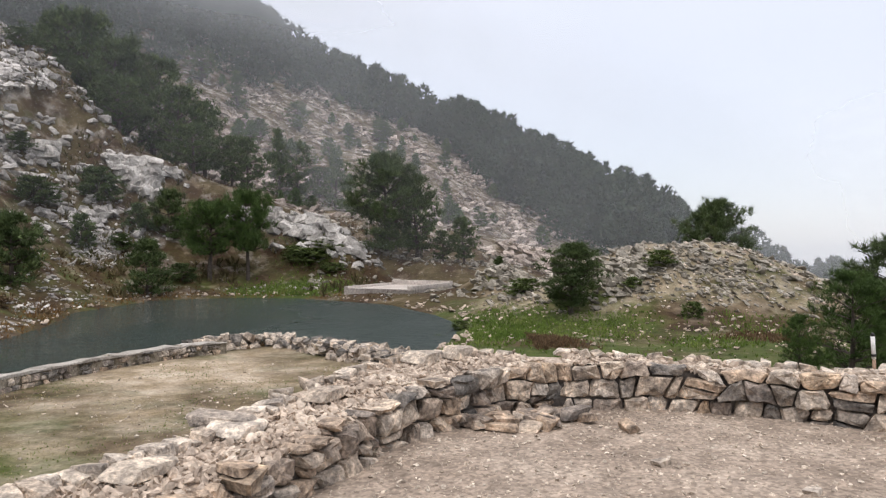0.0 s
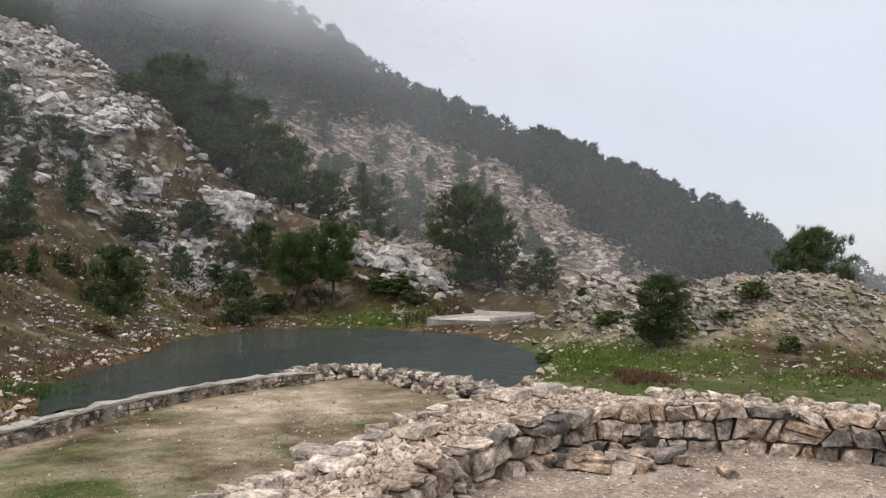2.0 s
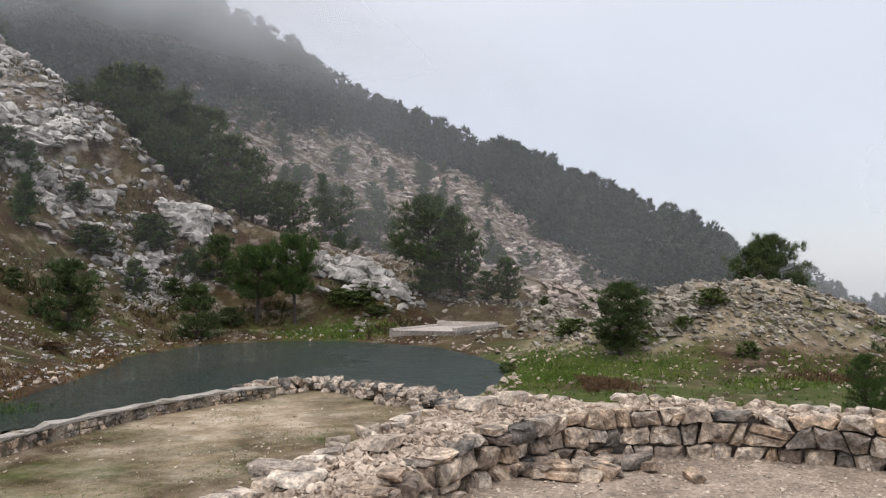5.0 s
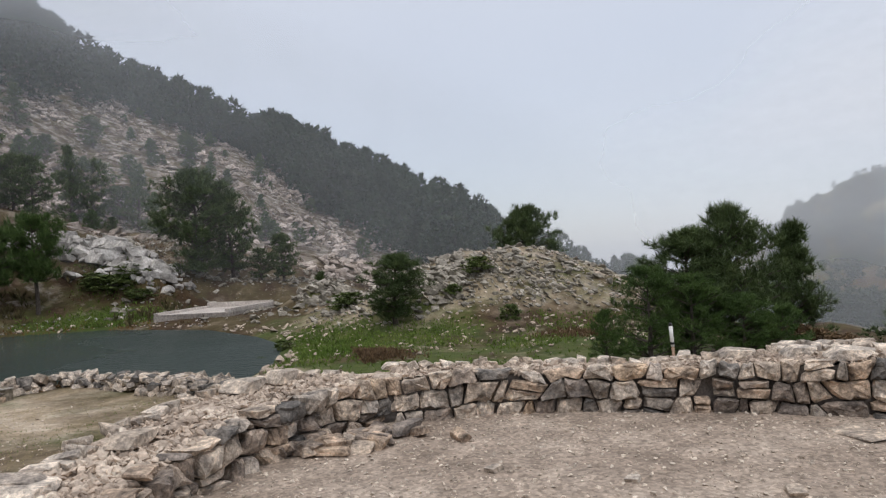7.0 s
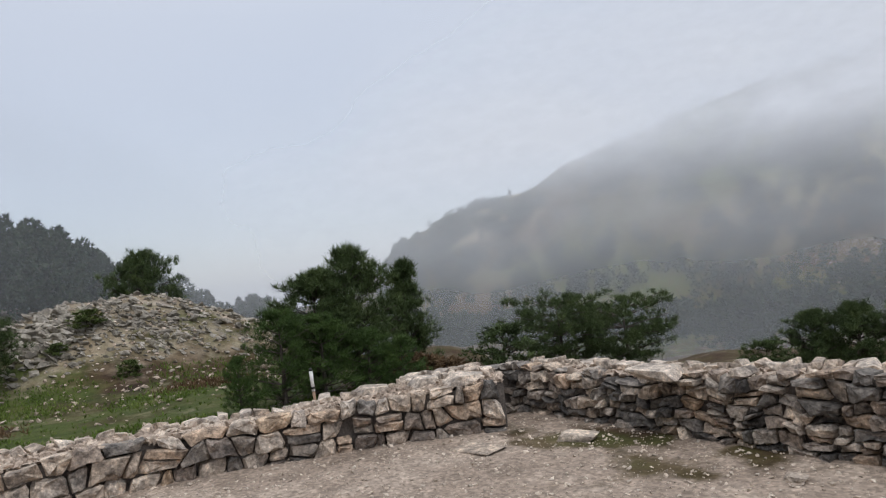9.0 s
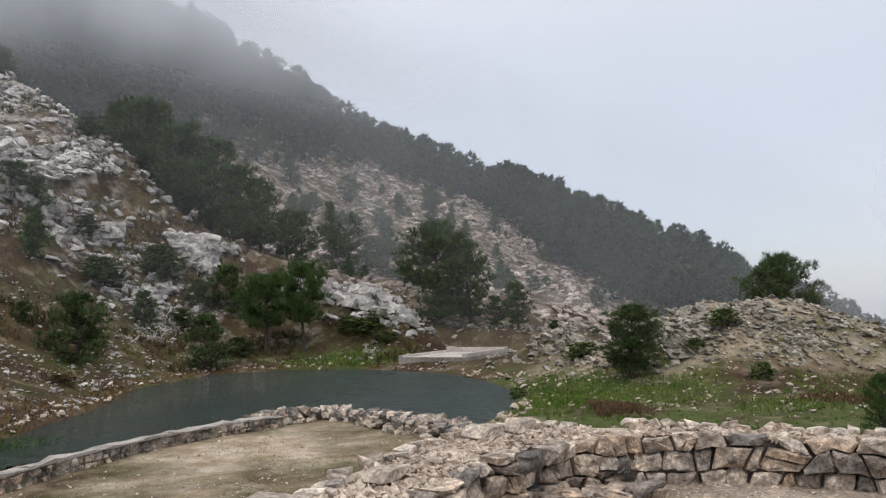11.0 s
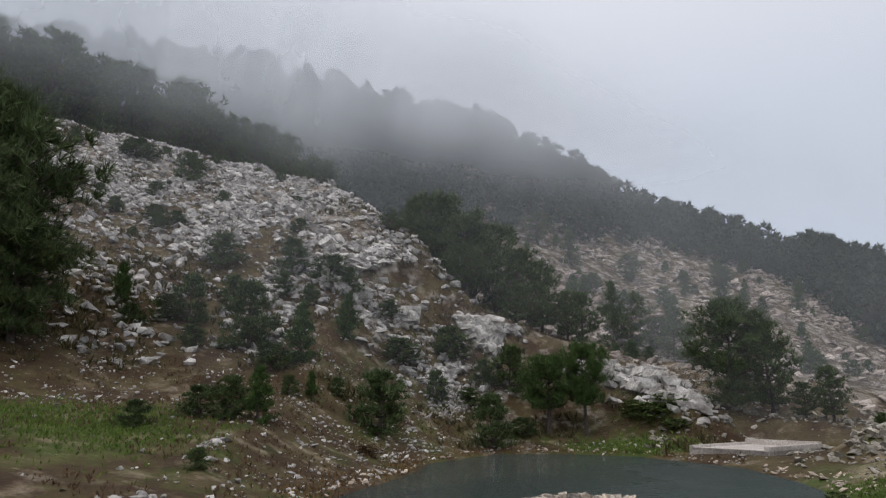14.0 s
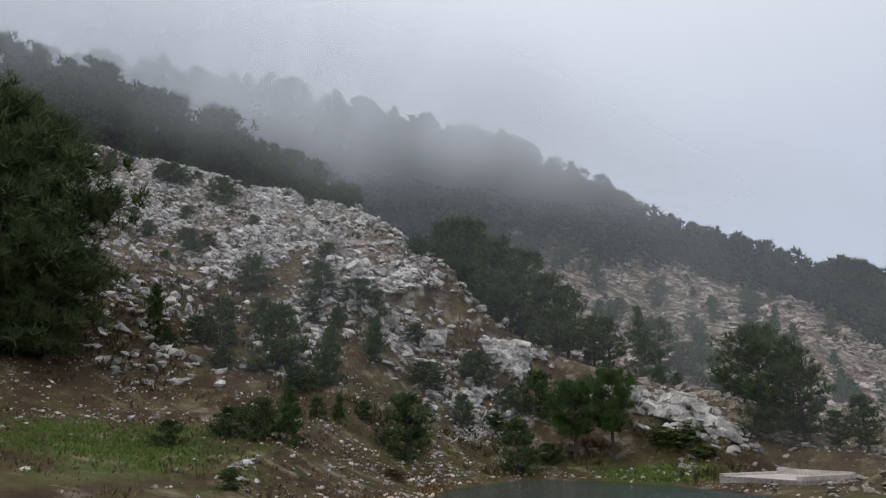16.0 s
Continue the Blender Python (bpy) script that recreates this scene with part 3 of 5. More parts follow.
def limb(a, b, ra, rb, sides=4):
    """A tapered stick from a to b."""
    a, b = np.asarray(a, float), np.asarray(b, float)
    d = (b - a) / (np.linalg.norm(b - a) + 1e-9)
    u = np.cross(d, (0.31, 0.87, 0.38))
    u /= np.linalg.norm(u)
    w = np.cross(d, u)
    ang = np.arange(sides) * 2 * np.pi / sides
    ring = np.cos(ang)[:, None] * u + np.sin(ang)[:, None] * w
    return np.concatenate([a + ring * ra, b + ring * rb]), [[k, (k + 1) % sides, sides + (k + 1) % sides, sides + k] for k in range(sides)] + [list(range(sides, 2 * sides))]


def join(pieces):
    verts, faces, start = [], [], 0
    for v, f in pieces:
        verts.append(v)
        faces += [[q + start for q in p] for p in f]
        start += len(v)
    return np.concatenate(verts), faces


def crown_width(form, h):
    """How wide the crown is at a share h of its height."""
    if form == "cone":
        return (1 - h) ** 0.8 * 0.95 + 0.05
    if form == "round":
        return math.sin(math.pi * (h * 0.83 + 0.14)) ** 0.8
    if form == "bush":
        return math.sqrt(max(0.03, 1 - h ** 1.7))
    return 0.35 + 0.65 * math.sin(min(1.0, h * 1.05) * 2.2) if h < 0.97 else 0.35


def pine(form, seed, height_m, width_m, needles, whorls=14, per=6, along=7, tuft=0.24, blades=9, bare=0.12, blade=0.085, label="", category="tree", name="pine_tree", group="", simple=False):
    """A pine standing at the origin: trunk with limbs, and a crown of needle tufts."""
    rng = np.random.default_rng(seed)
    root = empty(name, label, category, group)
    lean = rng.normal(0, 0.03, 2) * height_m
    woods = []
    spine = [np.array([lean[0] * k ** 2 + rng.normal(0, 0.008) * height_m, lean[1] * k ** 2, height_m * k * 0.96]) for k in np.linspace(0, 1, 7)]
    spine[0] = np.array([0, 0, -0.15])
    thick = 0.018 * height_m + 0.02
    for k in range(6):
        woods.append(limb(spine[k], spine[k + 1], thick * (1 - k / 6.4), thick * (1 - (k + 1) / 6.4), 7))
    centres, ways = [], []
    for w in range(whorls):
        level = bare + (1 - bare) * (w + rng.uniform(0, 0.7)) / whorls
        h = (level - bare) / (1 - bare)
        foot = np.array([np.interp(level, np.linspace(0, 1, 7), [s[k] for s in spine]) for k in range(3)])
        for _ in range(per):
            if rng.random() < 0.10:
                continue
            ang = rng.uniform(0, 2 * np.pi)
            reach = width_m / 2 * crown_width(form, h) * (rng.uniform(0.62, 1.12) if form != "flat" else rng.uniform(0.8, 1.05))
            up = reach * (rng.uniform(0.12, 0.45) if form != "flat" else rng.uniform(-0.02, 0.22)) + 0.04 * height_m * h
            tip = foot + np.array([math.cos(ang) * reach, math.sin(ang) * reach, up])
            woods.append(limb(foot, tip, thick * 0.3 * (1 - 0.7 * h), thick * 0.08, 3))
            # needle pads at the limb's end and on side twigs, with air between them
            pads = [foot + (tip - foot) * q + rng.normal(0, 0.13 * reach, 3) * (1, 1, 0.25) for q in (1.0, rng.uniform(0.7, 0.9), rng.uniform(0.4, 0.65))]
            for k in range(along):
                pad = pads[k % 3]
                centres.append(pad + rng.normal(0, 1, 3) * (0.036 * height_m, 0.036 * height_m, 0.013 * height_m))
                ways.append((math.cos(ang) * 0.35, math.sin(ang) * 0.35, 0.8))
    centres.append(spine[-1])
    ways.append((0, 0, 1))
    centres, ways = np.array(centres), np.array(ways, float)
    v, f = tufts(rng, centres, ways, np.full(len(centres), tuft) * rng.uniform(0.75, 1.25, len(centres)), blades, blade, simple=simple)
    wood_v, wood_f = join(woods)
    part("trunk", mesh_from("trunk", wood_v, wood_f, BARK), root)
    part("crown", mesh_from("crown", v, f, needles), root)
    return root


def stand(tree, x, y, size, wide=None, turn=None, sink=0.05, z=None, label=""):
    """A copy of a tree at a place of the ground, scaled to a height, and to a width."""
    wide = wide or size
    turn = random.uniform(0, 360) if turn is None else turn
    base = float(height(x, y)) if z is None else z
    made = copy_thing(tree, put_scale(x, y, base - sink, wide, wide, size, turn))
    return tagged(made, label)


def drop(tree):
    """Takes away a pattern tree that has been copied."""
    for o in (*tree.children_recursive, tree):
        bpy.data.objects.remove(o)


# ---- the ground, one sheet to the horizon ----


def build_ground():
    ring = np.concatenate([[0.0], np.geomspace(0.6, 900, 360)])
    angle = np.concatenate([np.arange(-180, -88, 3.0), np.arange(-88, 80, 0.45), np.arange(80, 180, 3.0)])
    na, nr = len(angle), len(ring)
    a, r = np.meshgrid(np.radians(angle), ring[1:])
    x, y = np.append(0, -r * np.sin(a)), np.append(0, r * np.cos(a))
    z = height(x, y)
    faces = [(0, 1 + (k + 1) % na, 1 + k) for k in range(na)]
    for j in range(nr - 2):
        s = 1 + j * na
        faces += [(s + k, s + (k + 1) % na, s + na + (k + 1) % na, s + na + k) for k in range(na)]
    me = mesh_from("ground", np.stack([x, y, z], 1), faces, ground_material(), True)
    dist, b = np.hypot(x, y), bearing(x, y)
    lot, shore = edge_distance(x, y, LOT), edge_distance(x, y, LAKE)
    grit = smooth(0.35, -0.1, lot)
    moss = 1.2 * np.exp(-(((x - 5.3) / 0.42) ** 2 + ((y - 4.3) / 0.75) ** 2)) + 1.2 * np.exp(-(((x - 4.95) / 0.32) ** 2 + ((y - 3.05) / 0.5) ** 2)) + 0.7 * np.exp(-(((x - 5.45) / 0.25) ** 2 + ((y - 3.0) / 1.2) ** 2))
    moss = moss * (0.75 + 0.9 * fract_noise(x, y, 0.28, 61))
    grit = np.clip(grit - 1.4 * np.clip(moss, 0, 1), 0, 1)
    terrace = smooth(20.6, 19.4, dist) * smooth(-4, -1, b) * smooth(48, 40, b) * (shore > 0) * smooth(-9.2, -8.7, x)
    bare = np.exp(-((x + 5.5) / 2.2) ** 2 - ((y - 15.7) / 2.3) ** 2)
    sand = terrace * (0.40 + 0.75 * bare) + 0.42 * smooth(0.12, 0.7, mound(x, y)) + 0.4 * smooth(265, 320, dist) * smooth(-37, -40, b) * smooth(-0.1, 0.35, fract_noise(x, y, 42, 15))
    field = smooth(16, 10, np.hypot((x - 6) * 0.75, y - 20)) * smooth(4, -1, b)
    plateau = np.exp(-(((b - 53) / 9) ** 2 + ((dist - 28) / 4.5) ** 2))
    bank = 1.3 * np.exp(-(((x + 7.6) / 4.2) ** 2 + ((y - 41.6) / 1.4) ** 2)) + np.exp(-(((x + 8.2) / 1.6) ** 2 + ((y - 46.5) / 1.6) ** 2))
    west = 0.20 * smooth(36, 42, b) * smooth(34, 20, dist)
    field = field * smooth(0.9, 0.25, mound(x, y))
    lawn = np.exp(-(((x + 6.8) / 1.9) ** 2 + ((y - 8.2) / 1.3) ** 2))
    russet = np.exp(-(((x - 2.9) / 1.3) ** 2 + ((y - 20.0) / 0.7) ** 2))
    sand = sand * (1 - 0.75 * np.clip(lawn, 0, 1))
    green = np.clip(0.78 * field * (0.75 + 0.6 * fract_noise(x, y, 4.0, 12)) + 0.9 * plateau + 0.9 * lawn + 0.10 * smooth(9, 12, b) * smooth(44, 40, b) * (dist > 22) * (dist < 48) + 0.85 * bank + west + 0.36 * terrace + 0.55 * smooth(0.3, 1.0, mound(x, y)) + 0.20 * smooth(6, 9, b) * smooth(38, 32, b) * (dist > 30) * smooth(1.0, 0.8, dist / np.interp(b, BEAR, CREST_R)) + 0.42 * np.clip(moss, 0, 1) + 0.9 * np.exp(-(((x - 2.6) / 3.2) ** 2 + ((y - 25) / 4.0) ** 2)) - 1.6 * russet + (dist > 66) * smooth(-35, -40, b) * (0.36 + 0.6 * fract_noise(x, y, 38, 13)), 0, 1)
    crest = np.interp(b, BEAR, CREST_R)
    hill = smooth(0.55, 0.85, dist / crest) * smooth(5, 10, b) * (dist < crest + 6) * (0.62 + 0.38 * smooth(28, 36, b))
    slope = smooth(1.02, 1.2, dist / crest) * smooth(-25, -10, b) * (dist < 200)
    rock = np.clip(0.52 * hill + 0.40 * slope + 0.36 * smooth(0.5, 1.6, mound(x, y)) + (dist > 170) * (0.10 + 0.2 * fract_noise(x, y, 27, 14)) - 0.9 * bank - 0.4 * plateau, 0, 1)
    layer = me.attributes.new("cover", "FLOAT_COLOR", "POINT")
    layer.data.foreach_set("color", np.stack([sand, green, rock, grit], 1).ravel().astype(np.float32))
    return tagged(new("ground", me), "pale grit lot, turf, brown soil and limestone hillsides", "ground", kind="structure")


build_ground()

# ---- the lake ----
lake_corners = [(x * 1.0 + (1.2 if x > -1 else -1.2 if x < -9 else 0), y + (1.3 if y > 34 else 0)) for x, y in LAKE]
bm = bmesh.new()
bm.faces.new([bm.verts.new((x, y, WATER_Z)) for x, y in lake_corners])
bmesh.ops.triangulate(bm, faces=bm.faces)
lake_mesh = bpy.data.meshes.new("water")
bm.to_mesh(lake_mesh)
bm.free()
lake_mesh.materials.append(water_material())
tagged(new("water", lake_mesh), "dark green mountain pond with faint ripples", "water", kind="structure")

# ---- mist ----


def mist(name, left, right, radius, density, rows, mat, lean):
    """A curtain of mist, bent round the valley; density and radius by bearing and by angle above the level."""
    a, e = np.linspace(left, right, 120), np.array(rows, float)
    aa, ee = np.meshgrid(a, e)
    # the bank leans back, up the mountain
    rise = np.tan(np.radians(ee))
    r = radius(aa) * (1 + 0.1 * lean) / (1 - np.clip(lean * rise, -0.2, 0.8))
    verts = np.stack([-r * np.sin(np.radians(aa)), r * np.cos(np.radians(aa)), EYE + r * rise], 2).reshape(-1, 3)
    faces = [(j * 120 + k, j * 120 + k + 1, j * 120 + 121 + k, j * 120 + 120 + k) for j in range(len(e) - 1) for k in range(119)]
    me = mesh_from(name, verts, faces, mat, True)
    layer = me.attributes.new("veil", "FLOAT", "POINT")
    layer.data.foreach_set("value", density(aa, ee).ravel().astype(np.float32))
    ob = new(name, me)
    ob.visible_shadow = False
    return tagged(ob, "pale grey mist hanging over the mountainside", "mist", kind="structure")


def valley_density(a, e):
    base = np.interp(a, [-30, 0, 12, 30, 60], [1.5, 13.0, 14.5, 17.0, 19.5])
    return smooth(-36, -22, a) * (0.12 + 0.64 * smooth(base, base + 8, e)) * smooth(11, -1, e - np.interp(a, [-30, -15, 0, 12, 20, 30, 45, 60], [-1, 5, 11, 17.5, 22.5, 25.5, 27, 26]))


def gorge_density(a, e):
    crest = np.interp(a, [-75, -65, -58, -50, -46, -40, -36], [14, 12.5, 9.5, 8, 6, 3, 0])
    return smooth(-16, -38, a) * (0.16 + 0.27 * smooth(-5, 3, e) + 0.50 * smooth(3.5, 9.5, e)) * smooth(18, 0, e - crest)


mist("backdrop", 95, -38, lambda a: np.interp(a, BEAR, np.minimum(GULLY_R + 5, 108)), valley_density, np.linspace(-6, 48, 40), mist_material("valley_mist", 16, 0.2), 0.06)
def crest_density(a, e):
    level = np.interp(a, [30, 33, 36.6, 46, 55, 70], [13.5, 15.6, 16.6, 18.8, 19.8, 20.0])
    return 0.27 * smooth(30, 38, a) * smooth(level, level + 6, e) * smooth(level + 22, level + 8, e)


def near_density(a, e):
    return smooth(-34, -10, a) * (0.032 + 0.035 * smooth(3, 15, e)) * smooth(34, 24, e)


mist("backdrop", 95, -36, lambda a: np.interp(a, BEAR, MID_R) + 3 + 14 * smooth(45, 51, a), near_density, np.linspace(-3, 36, 30), mist_material("thin_mist", 12, 0.4), 0.0)
mist("backdrop", 95, 29, lambda a: np.interp(a, BEAR, CREST_R) - 7, crest_density, np.linspace(10, 44, 40), mist_material("crest_mist", 14, 0.25), 0.0)
mist("backdrop", -14, -112, lambda a: 62 + 0 * a, gorge_density, np.linspace(-9, 42, 40), mist_material("gorge_mist", 14, 0.16), 1.15)

# ---- dry stone walls ----
STONE_MESHES = [mesh_from("stone", v, f, STONE) for v, f in HULLS + SLABS[:6]]
DARK_MESHES = [mesh_from("stone", v, f, DARK_STONE) for v, f in HULLS[:12] + SLABS]
PALE_MESHES = [mesh_from("stone", v, f, PALE_STONE) for v, f in HULLS[:8] + SLABS]


def stretch_of(path, s):
    """Place, way and share of a plan path at s metres along it."""
    for a, b in zip(path, path[1:]):
        a, b = Vector(a), Vector(b)
        d = (b - a).length
        if s <= d or b == Vector(path[-1]):
            k = min(1.0, s / d)
            return a.lerp(b, k), (b - a) / d
        s -= d


def wall_length(path):
    return sum((Vector(b) - Vector(a)).length for a, b in zip(path, path[1:]))


def fitted_outlines(total, top, base, course, widths, rng, jitter, lift, split):
    """Outlines of roughly coursed stones on a wall's face, as metres along and height: wavy beds, slanting joints, some stones split."""
    knots = np.arange(-0.5, total + 0.8, 0.16)
    bed = np.full(len(knots), base)
    high = max(top(q) for q in np.linspace(0, total, 40))
    while bed.min() < high - 0.03:
        over = np.maximum(bed.mean() * 0.6 + bed * 0.4 + course * rng.uniform(0.8, 1.2) + rng.uniform(-jitter, jitter, len(knots)) * course, bed + 0.035)
        joints, s = [], rng.uniform(-0.2, 0.0)
        while s < total + 0.3:
            joints.append((s, s + rng.normal(0, 0.34) * course))
            s += widths[0] + (widths[1] - widths[0]) * rng.random() ** 1.3
        for (a0, a1), (b0, b1) in zip(joints, joints[1:]):
            mid = (a0 + b0 + a1 + b1) / 4
            if not 0 < mid < total or b1 - a1 < 0.05:
                continue
            cap = top(mid) + rng.uniform(-lift, lift)
            low = lambda q: float(np.interp(q, knots, bed))
            up = lambda q: min(float(np.interp(q, knots, over)), cap + 0.02 * math.sin(40 * q))
            if up(mid) - low(mid) < 0.04:
                continue
            left, right = (a0 + a1) / 2, (b0 + b1) / 2
            if rng.random() < split and up(mid) - low(mid) > 0.09:
                k, j = rng.uniform(0.32, 0.68, 2)
                p, q = (left, low(left) + (up(left) - low(left)) * k), (right, low(right) + (up(right) - low(right)) * j)
                yield [(a0, low(a0)), (b0, low(b0)), q, p]
                yield [p, q, (b1, up(b1)), (a1, up(a1))]
            else:
                m = (a0 + b0) / 2
                yield [(a0, low(a0)), (m, low(m)), (b0, low(b0)), (b1, up(b1)), ((a1 + b1) / 2, up(mid)), (a1, up(a1))]
        bed = over


def face_stone(poly, rng, place, deep):
    """One stone behind an outline: knocked corners, a rough uneven front and a narrower tail in the wall."""
    mid = np.mean(poly, 0)
    ring = []
    for k, p in enumerate(poly):
        p, before, after = np.array(p), np.array(poly[k - 1]), np.array(poly[(k + 1) % len(poly)])
        if rng.random() < 0.7:
            ring += [p + (before - p) * rng.uniform(0.05, 0.3), p + (after - p) * rng.uniform(0.05, 0.3)]
        else:
            ring.append(p + (mid - p) * 0.05)
    ring = np.array(ring)
    size = np.ptp(ring, 0)
    if min(size) < 0.035:
        return None
    n, shrink = len(ring), 1 - rng.uniform(0.004, 0.015) / min(size)
    out = rng.uniform(-0.06, 0.03)
    slope = rng.normal(0, 0.2, 2)
    tip = mid + rng.normal(0, 0.12, 2) * size
    rows = [(mid + (ring - mid) * 0.72, np.full(n, deep)), (mid + (ring - mid) * shrink, out + 0.04 + rng.normal(0, 0.012, n)), (tip + (ring - tip) * rng.uniform(0.5, 0.95, (n, 1)), out + rng.normal(0, 0.014, n)), (tip[None], np.array([out + rng.normal(-0.008, 0.016)]))]
    verts = []
    for pts, depth in rows:
        for (s, z), d in zip(pts, depth):
            p = place(s, d + (slope @ (np.array((s, z)) - mid)) + 0.03)[0]
            verts.append((p.x, p.y, z))
    faces = [(q * n + k, q * n + (k + 1) % n, q * n + n + (k + 1) % n, q * n + n + k) for q in (0, 1) for k in range(n)]
    return verts, faces + [(2 * n + k, 2 * n + (k + 1) % n, 3 * n) for k in range(n)]


def lay_face(root, place, total, top, base, course, widths, mats, odd, rng, jitter=0.25, lift=0.03, deep=0.2, split=0.12):
    for poly in fitted_outlines(total, top, base, course, widths, rng, jitter, lift, split):
        made = face_stone(poly, rng, place, deep)
        if made:
            origin = np.mean(made[0], 0)
            pick = OCHRE_STONE if rng.random() < odd else mats[rng.integers(0, len(mats))]
            part("stone", mesh_from("stone", np.array(made[0]) - origin, made[1], pick), root, at=Matrix.Translation(origin))


def dry_wall(name, label, path, tops, thicks, course, widths, mats, odd, rng, foot=-1.2, base=-0.05, back_caps=True, rubble_size=0.05, rubble_count=900, jitter=0.25, lift=0.03, split=0.12):
    """A wall of laid stones along its inner foot; tops and thicks are (metres along, value) pairs."""
    root = empty(name, label, "wall", kind="structure")
    total = wall_length(path)
    top = lambda s: float(np.interp(s, [p[0] for p in tops], [p[1] for p in tops]))
    thick = lambda s: float(np.interp(s, [p[0] for p in thicks], [p[1] for p in thicks]))

    def place(s, inward):
        p, d = stretch_of(path, min(max(s, 0), total))
        return p + Vector((-d.y, d.x)) * inward, math.degrees(math.atan2(d.y, d.x))
    # the fill behind the faces, dark so that the open joints look shaded
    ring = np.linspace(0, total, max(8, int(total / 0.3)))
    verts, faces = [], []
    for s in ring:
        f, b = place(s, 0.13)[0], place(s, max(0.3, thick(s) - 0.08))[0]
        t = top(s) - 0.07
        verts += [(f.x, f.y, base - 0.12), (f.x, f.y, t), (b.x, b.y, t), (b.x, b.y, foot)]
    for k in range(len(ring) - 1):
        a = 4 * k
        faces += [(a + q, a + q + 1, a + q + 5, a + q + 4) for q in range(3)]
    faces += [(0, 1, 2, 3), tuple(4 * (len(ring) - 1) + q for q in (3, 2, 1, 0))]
    part("core", mesh_from("core", verts, faces, SHADED_CORE), root)
    fill = []
    for s in ring:
        for inward in (0.14, max(0.28, thick(s) - 0.1)):
            p = place(s, inward)[0]
            fill.append((p.x, p.y, top(s) - 0.045 + rng.normal(0, 0.012)))
    part("fill", mesh_from("fill", fill, [(2 * k, 2 * k + 2, 2 * k + 3, 2 * k + 1) for k in range(len(ring) - 1)], FILL), root, "pale rubble fill of the wall top")
    lay_face(root, place, total, top, base, course, widths, mats, odd, rng, jitter, lift, split=split)
    if back_caps:
        s = 0.0
        while s < total:
            w = rng.uniform(0.07, 0.2)
            p, turn = place(s + w / 2, thick(s) - rng.uniform(0.08, 0.2))
            h = rng.uniform(0.04, 0.085)
            part("stone", PALE_MESHES[rng.integers(0, 14)], root, at=put_scale(p.x, p.y, top(s) - 0.03 + h * 0.3, w / 2 * 1.05, rng.uniform(0.07, 0.13), h / 2 * 1.3, turn + rng.normal(0, 14), rng.normal(0, 6), rng.normal(0, 7)))
            s += w
    s = rng.uniform(0, total, rubble_count)
    k = rng.uniform(0.12, 0.95, rubble_count)
    spots = [place(q, thick(q) * f)[0] for q, f in zip(s, k)]
    size = rng.uniform(0.3, 1.0, (rubble_count, 1)) ** 1.5 * rubble_size * rng.uniform(0.6, 1.3, (rubble_count, 3)) * (1.4, 1.1, 0.7)
    spots = np.array([(p.x, p.y, top(q) - 0.05 + rng.uniform(-0.01, 0.03)) for p, q in zip(spots, s)])
    tagged(part("rubble", scatter("rubble", SMALL, spots, size, RUBBLE, rng, 0.5), root), "loose broken stone filling the wall top", kind="stuff")
    return root


WALL_PATH = [(-2.9, 0.8), (-1.9, 2.6), (-0.75, 4.75), (-0.4, 5.55), (0.05, 6.15), (0.55, 6.65), (1.2, 7.05), (2.3, 6.9), (3.25, 6.45), (4.05, 6.05), (4.7, 5.6), (5.3, 5.1)]
dry_wall("wall_lakeside", "low dry stone wall of pale limestone with rubble-filled top", WALL_PATH,
         [(0, 0.25), (4.5, 0.33), (5.6, 0.44), (6.6, 0.5), (8, 0.47), (10, 0.44), (11.2, 0.5), (12.3, 0.53)],
         [(0, 1.0), (4.5, 1.0), (6.4, 1.25), (7.3, 1.0), (8, 0.75), (10, 0.65), (11.3, 0.9), (12.3, 1.0)],
         0.175, (0.11, 0.33), (STONE, STONE, STONE, PALE_STONE, DARK_STONE), 0.025, np.random.default_rng(5), rubble_size=0.045, rubble_count=8000, jitter=0.26, lift=0.035)
dry_wall("wall_valley_side", "taller dry stone wall of grey weathered limestone", [(5.0, 5.95), (6.05, 5.85), (5.95, 5.0), (5.65, 3.5), (5.5, 2.5), (5.35, 1.5), (5.2, -0.5), (5.1, -2.0)],
         [(0, 0.5), (1.2, 0.5), (2.6, 0.52), (4, 0.6), (5.2, 0.66), (9, 0.72)], [(0, 0.6), (9, 0.6)],
         0.108, (0.07, 0.28), (DARK_STONE, DARK_STONE, STONE), 0.02, np.random.default_rng(8), rubble_count=1200, jitter=0.42, lift=0.05, split=0.2)

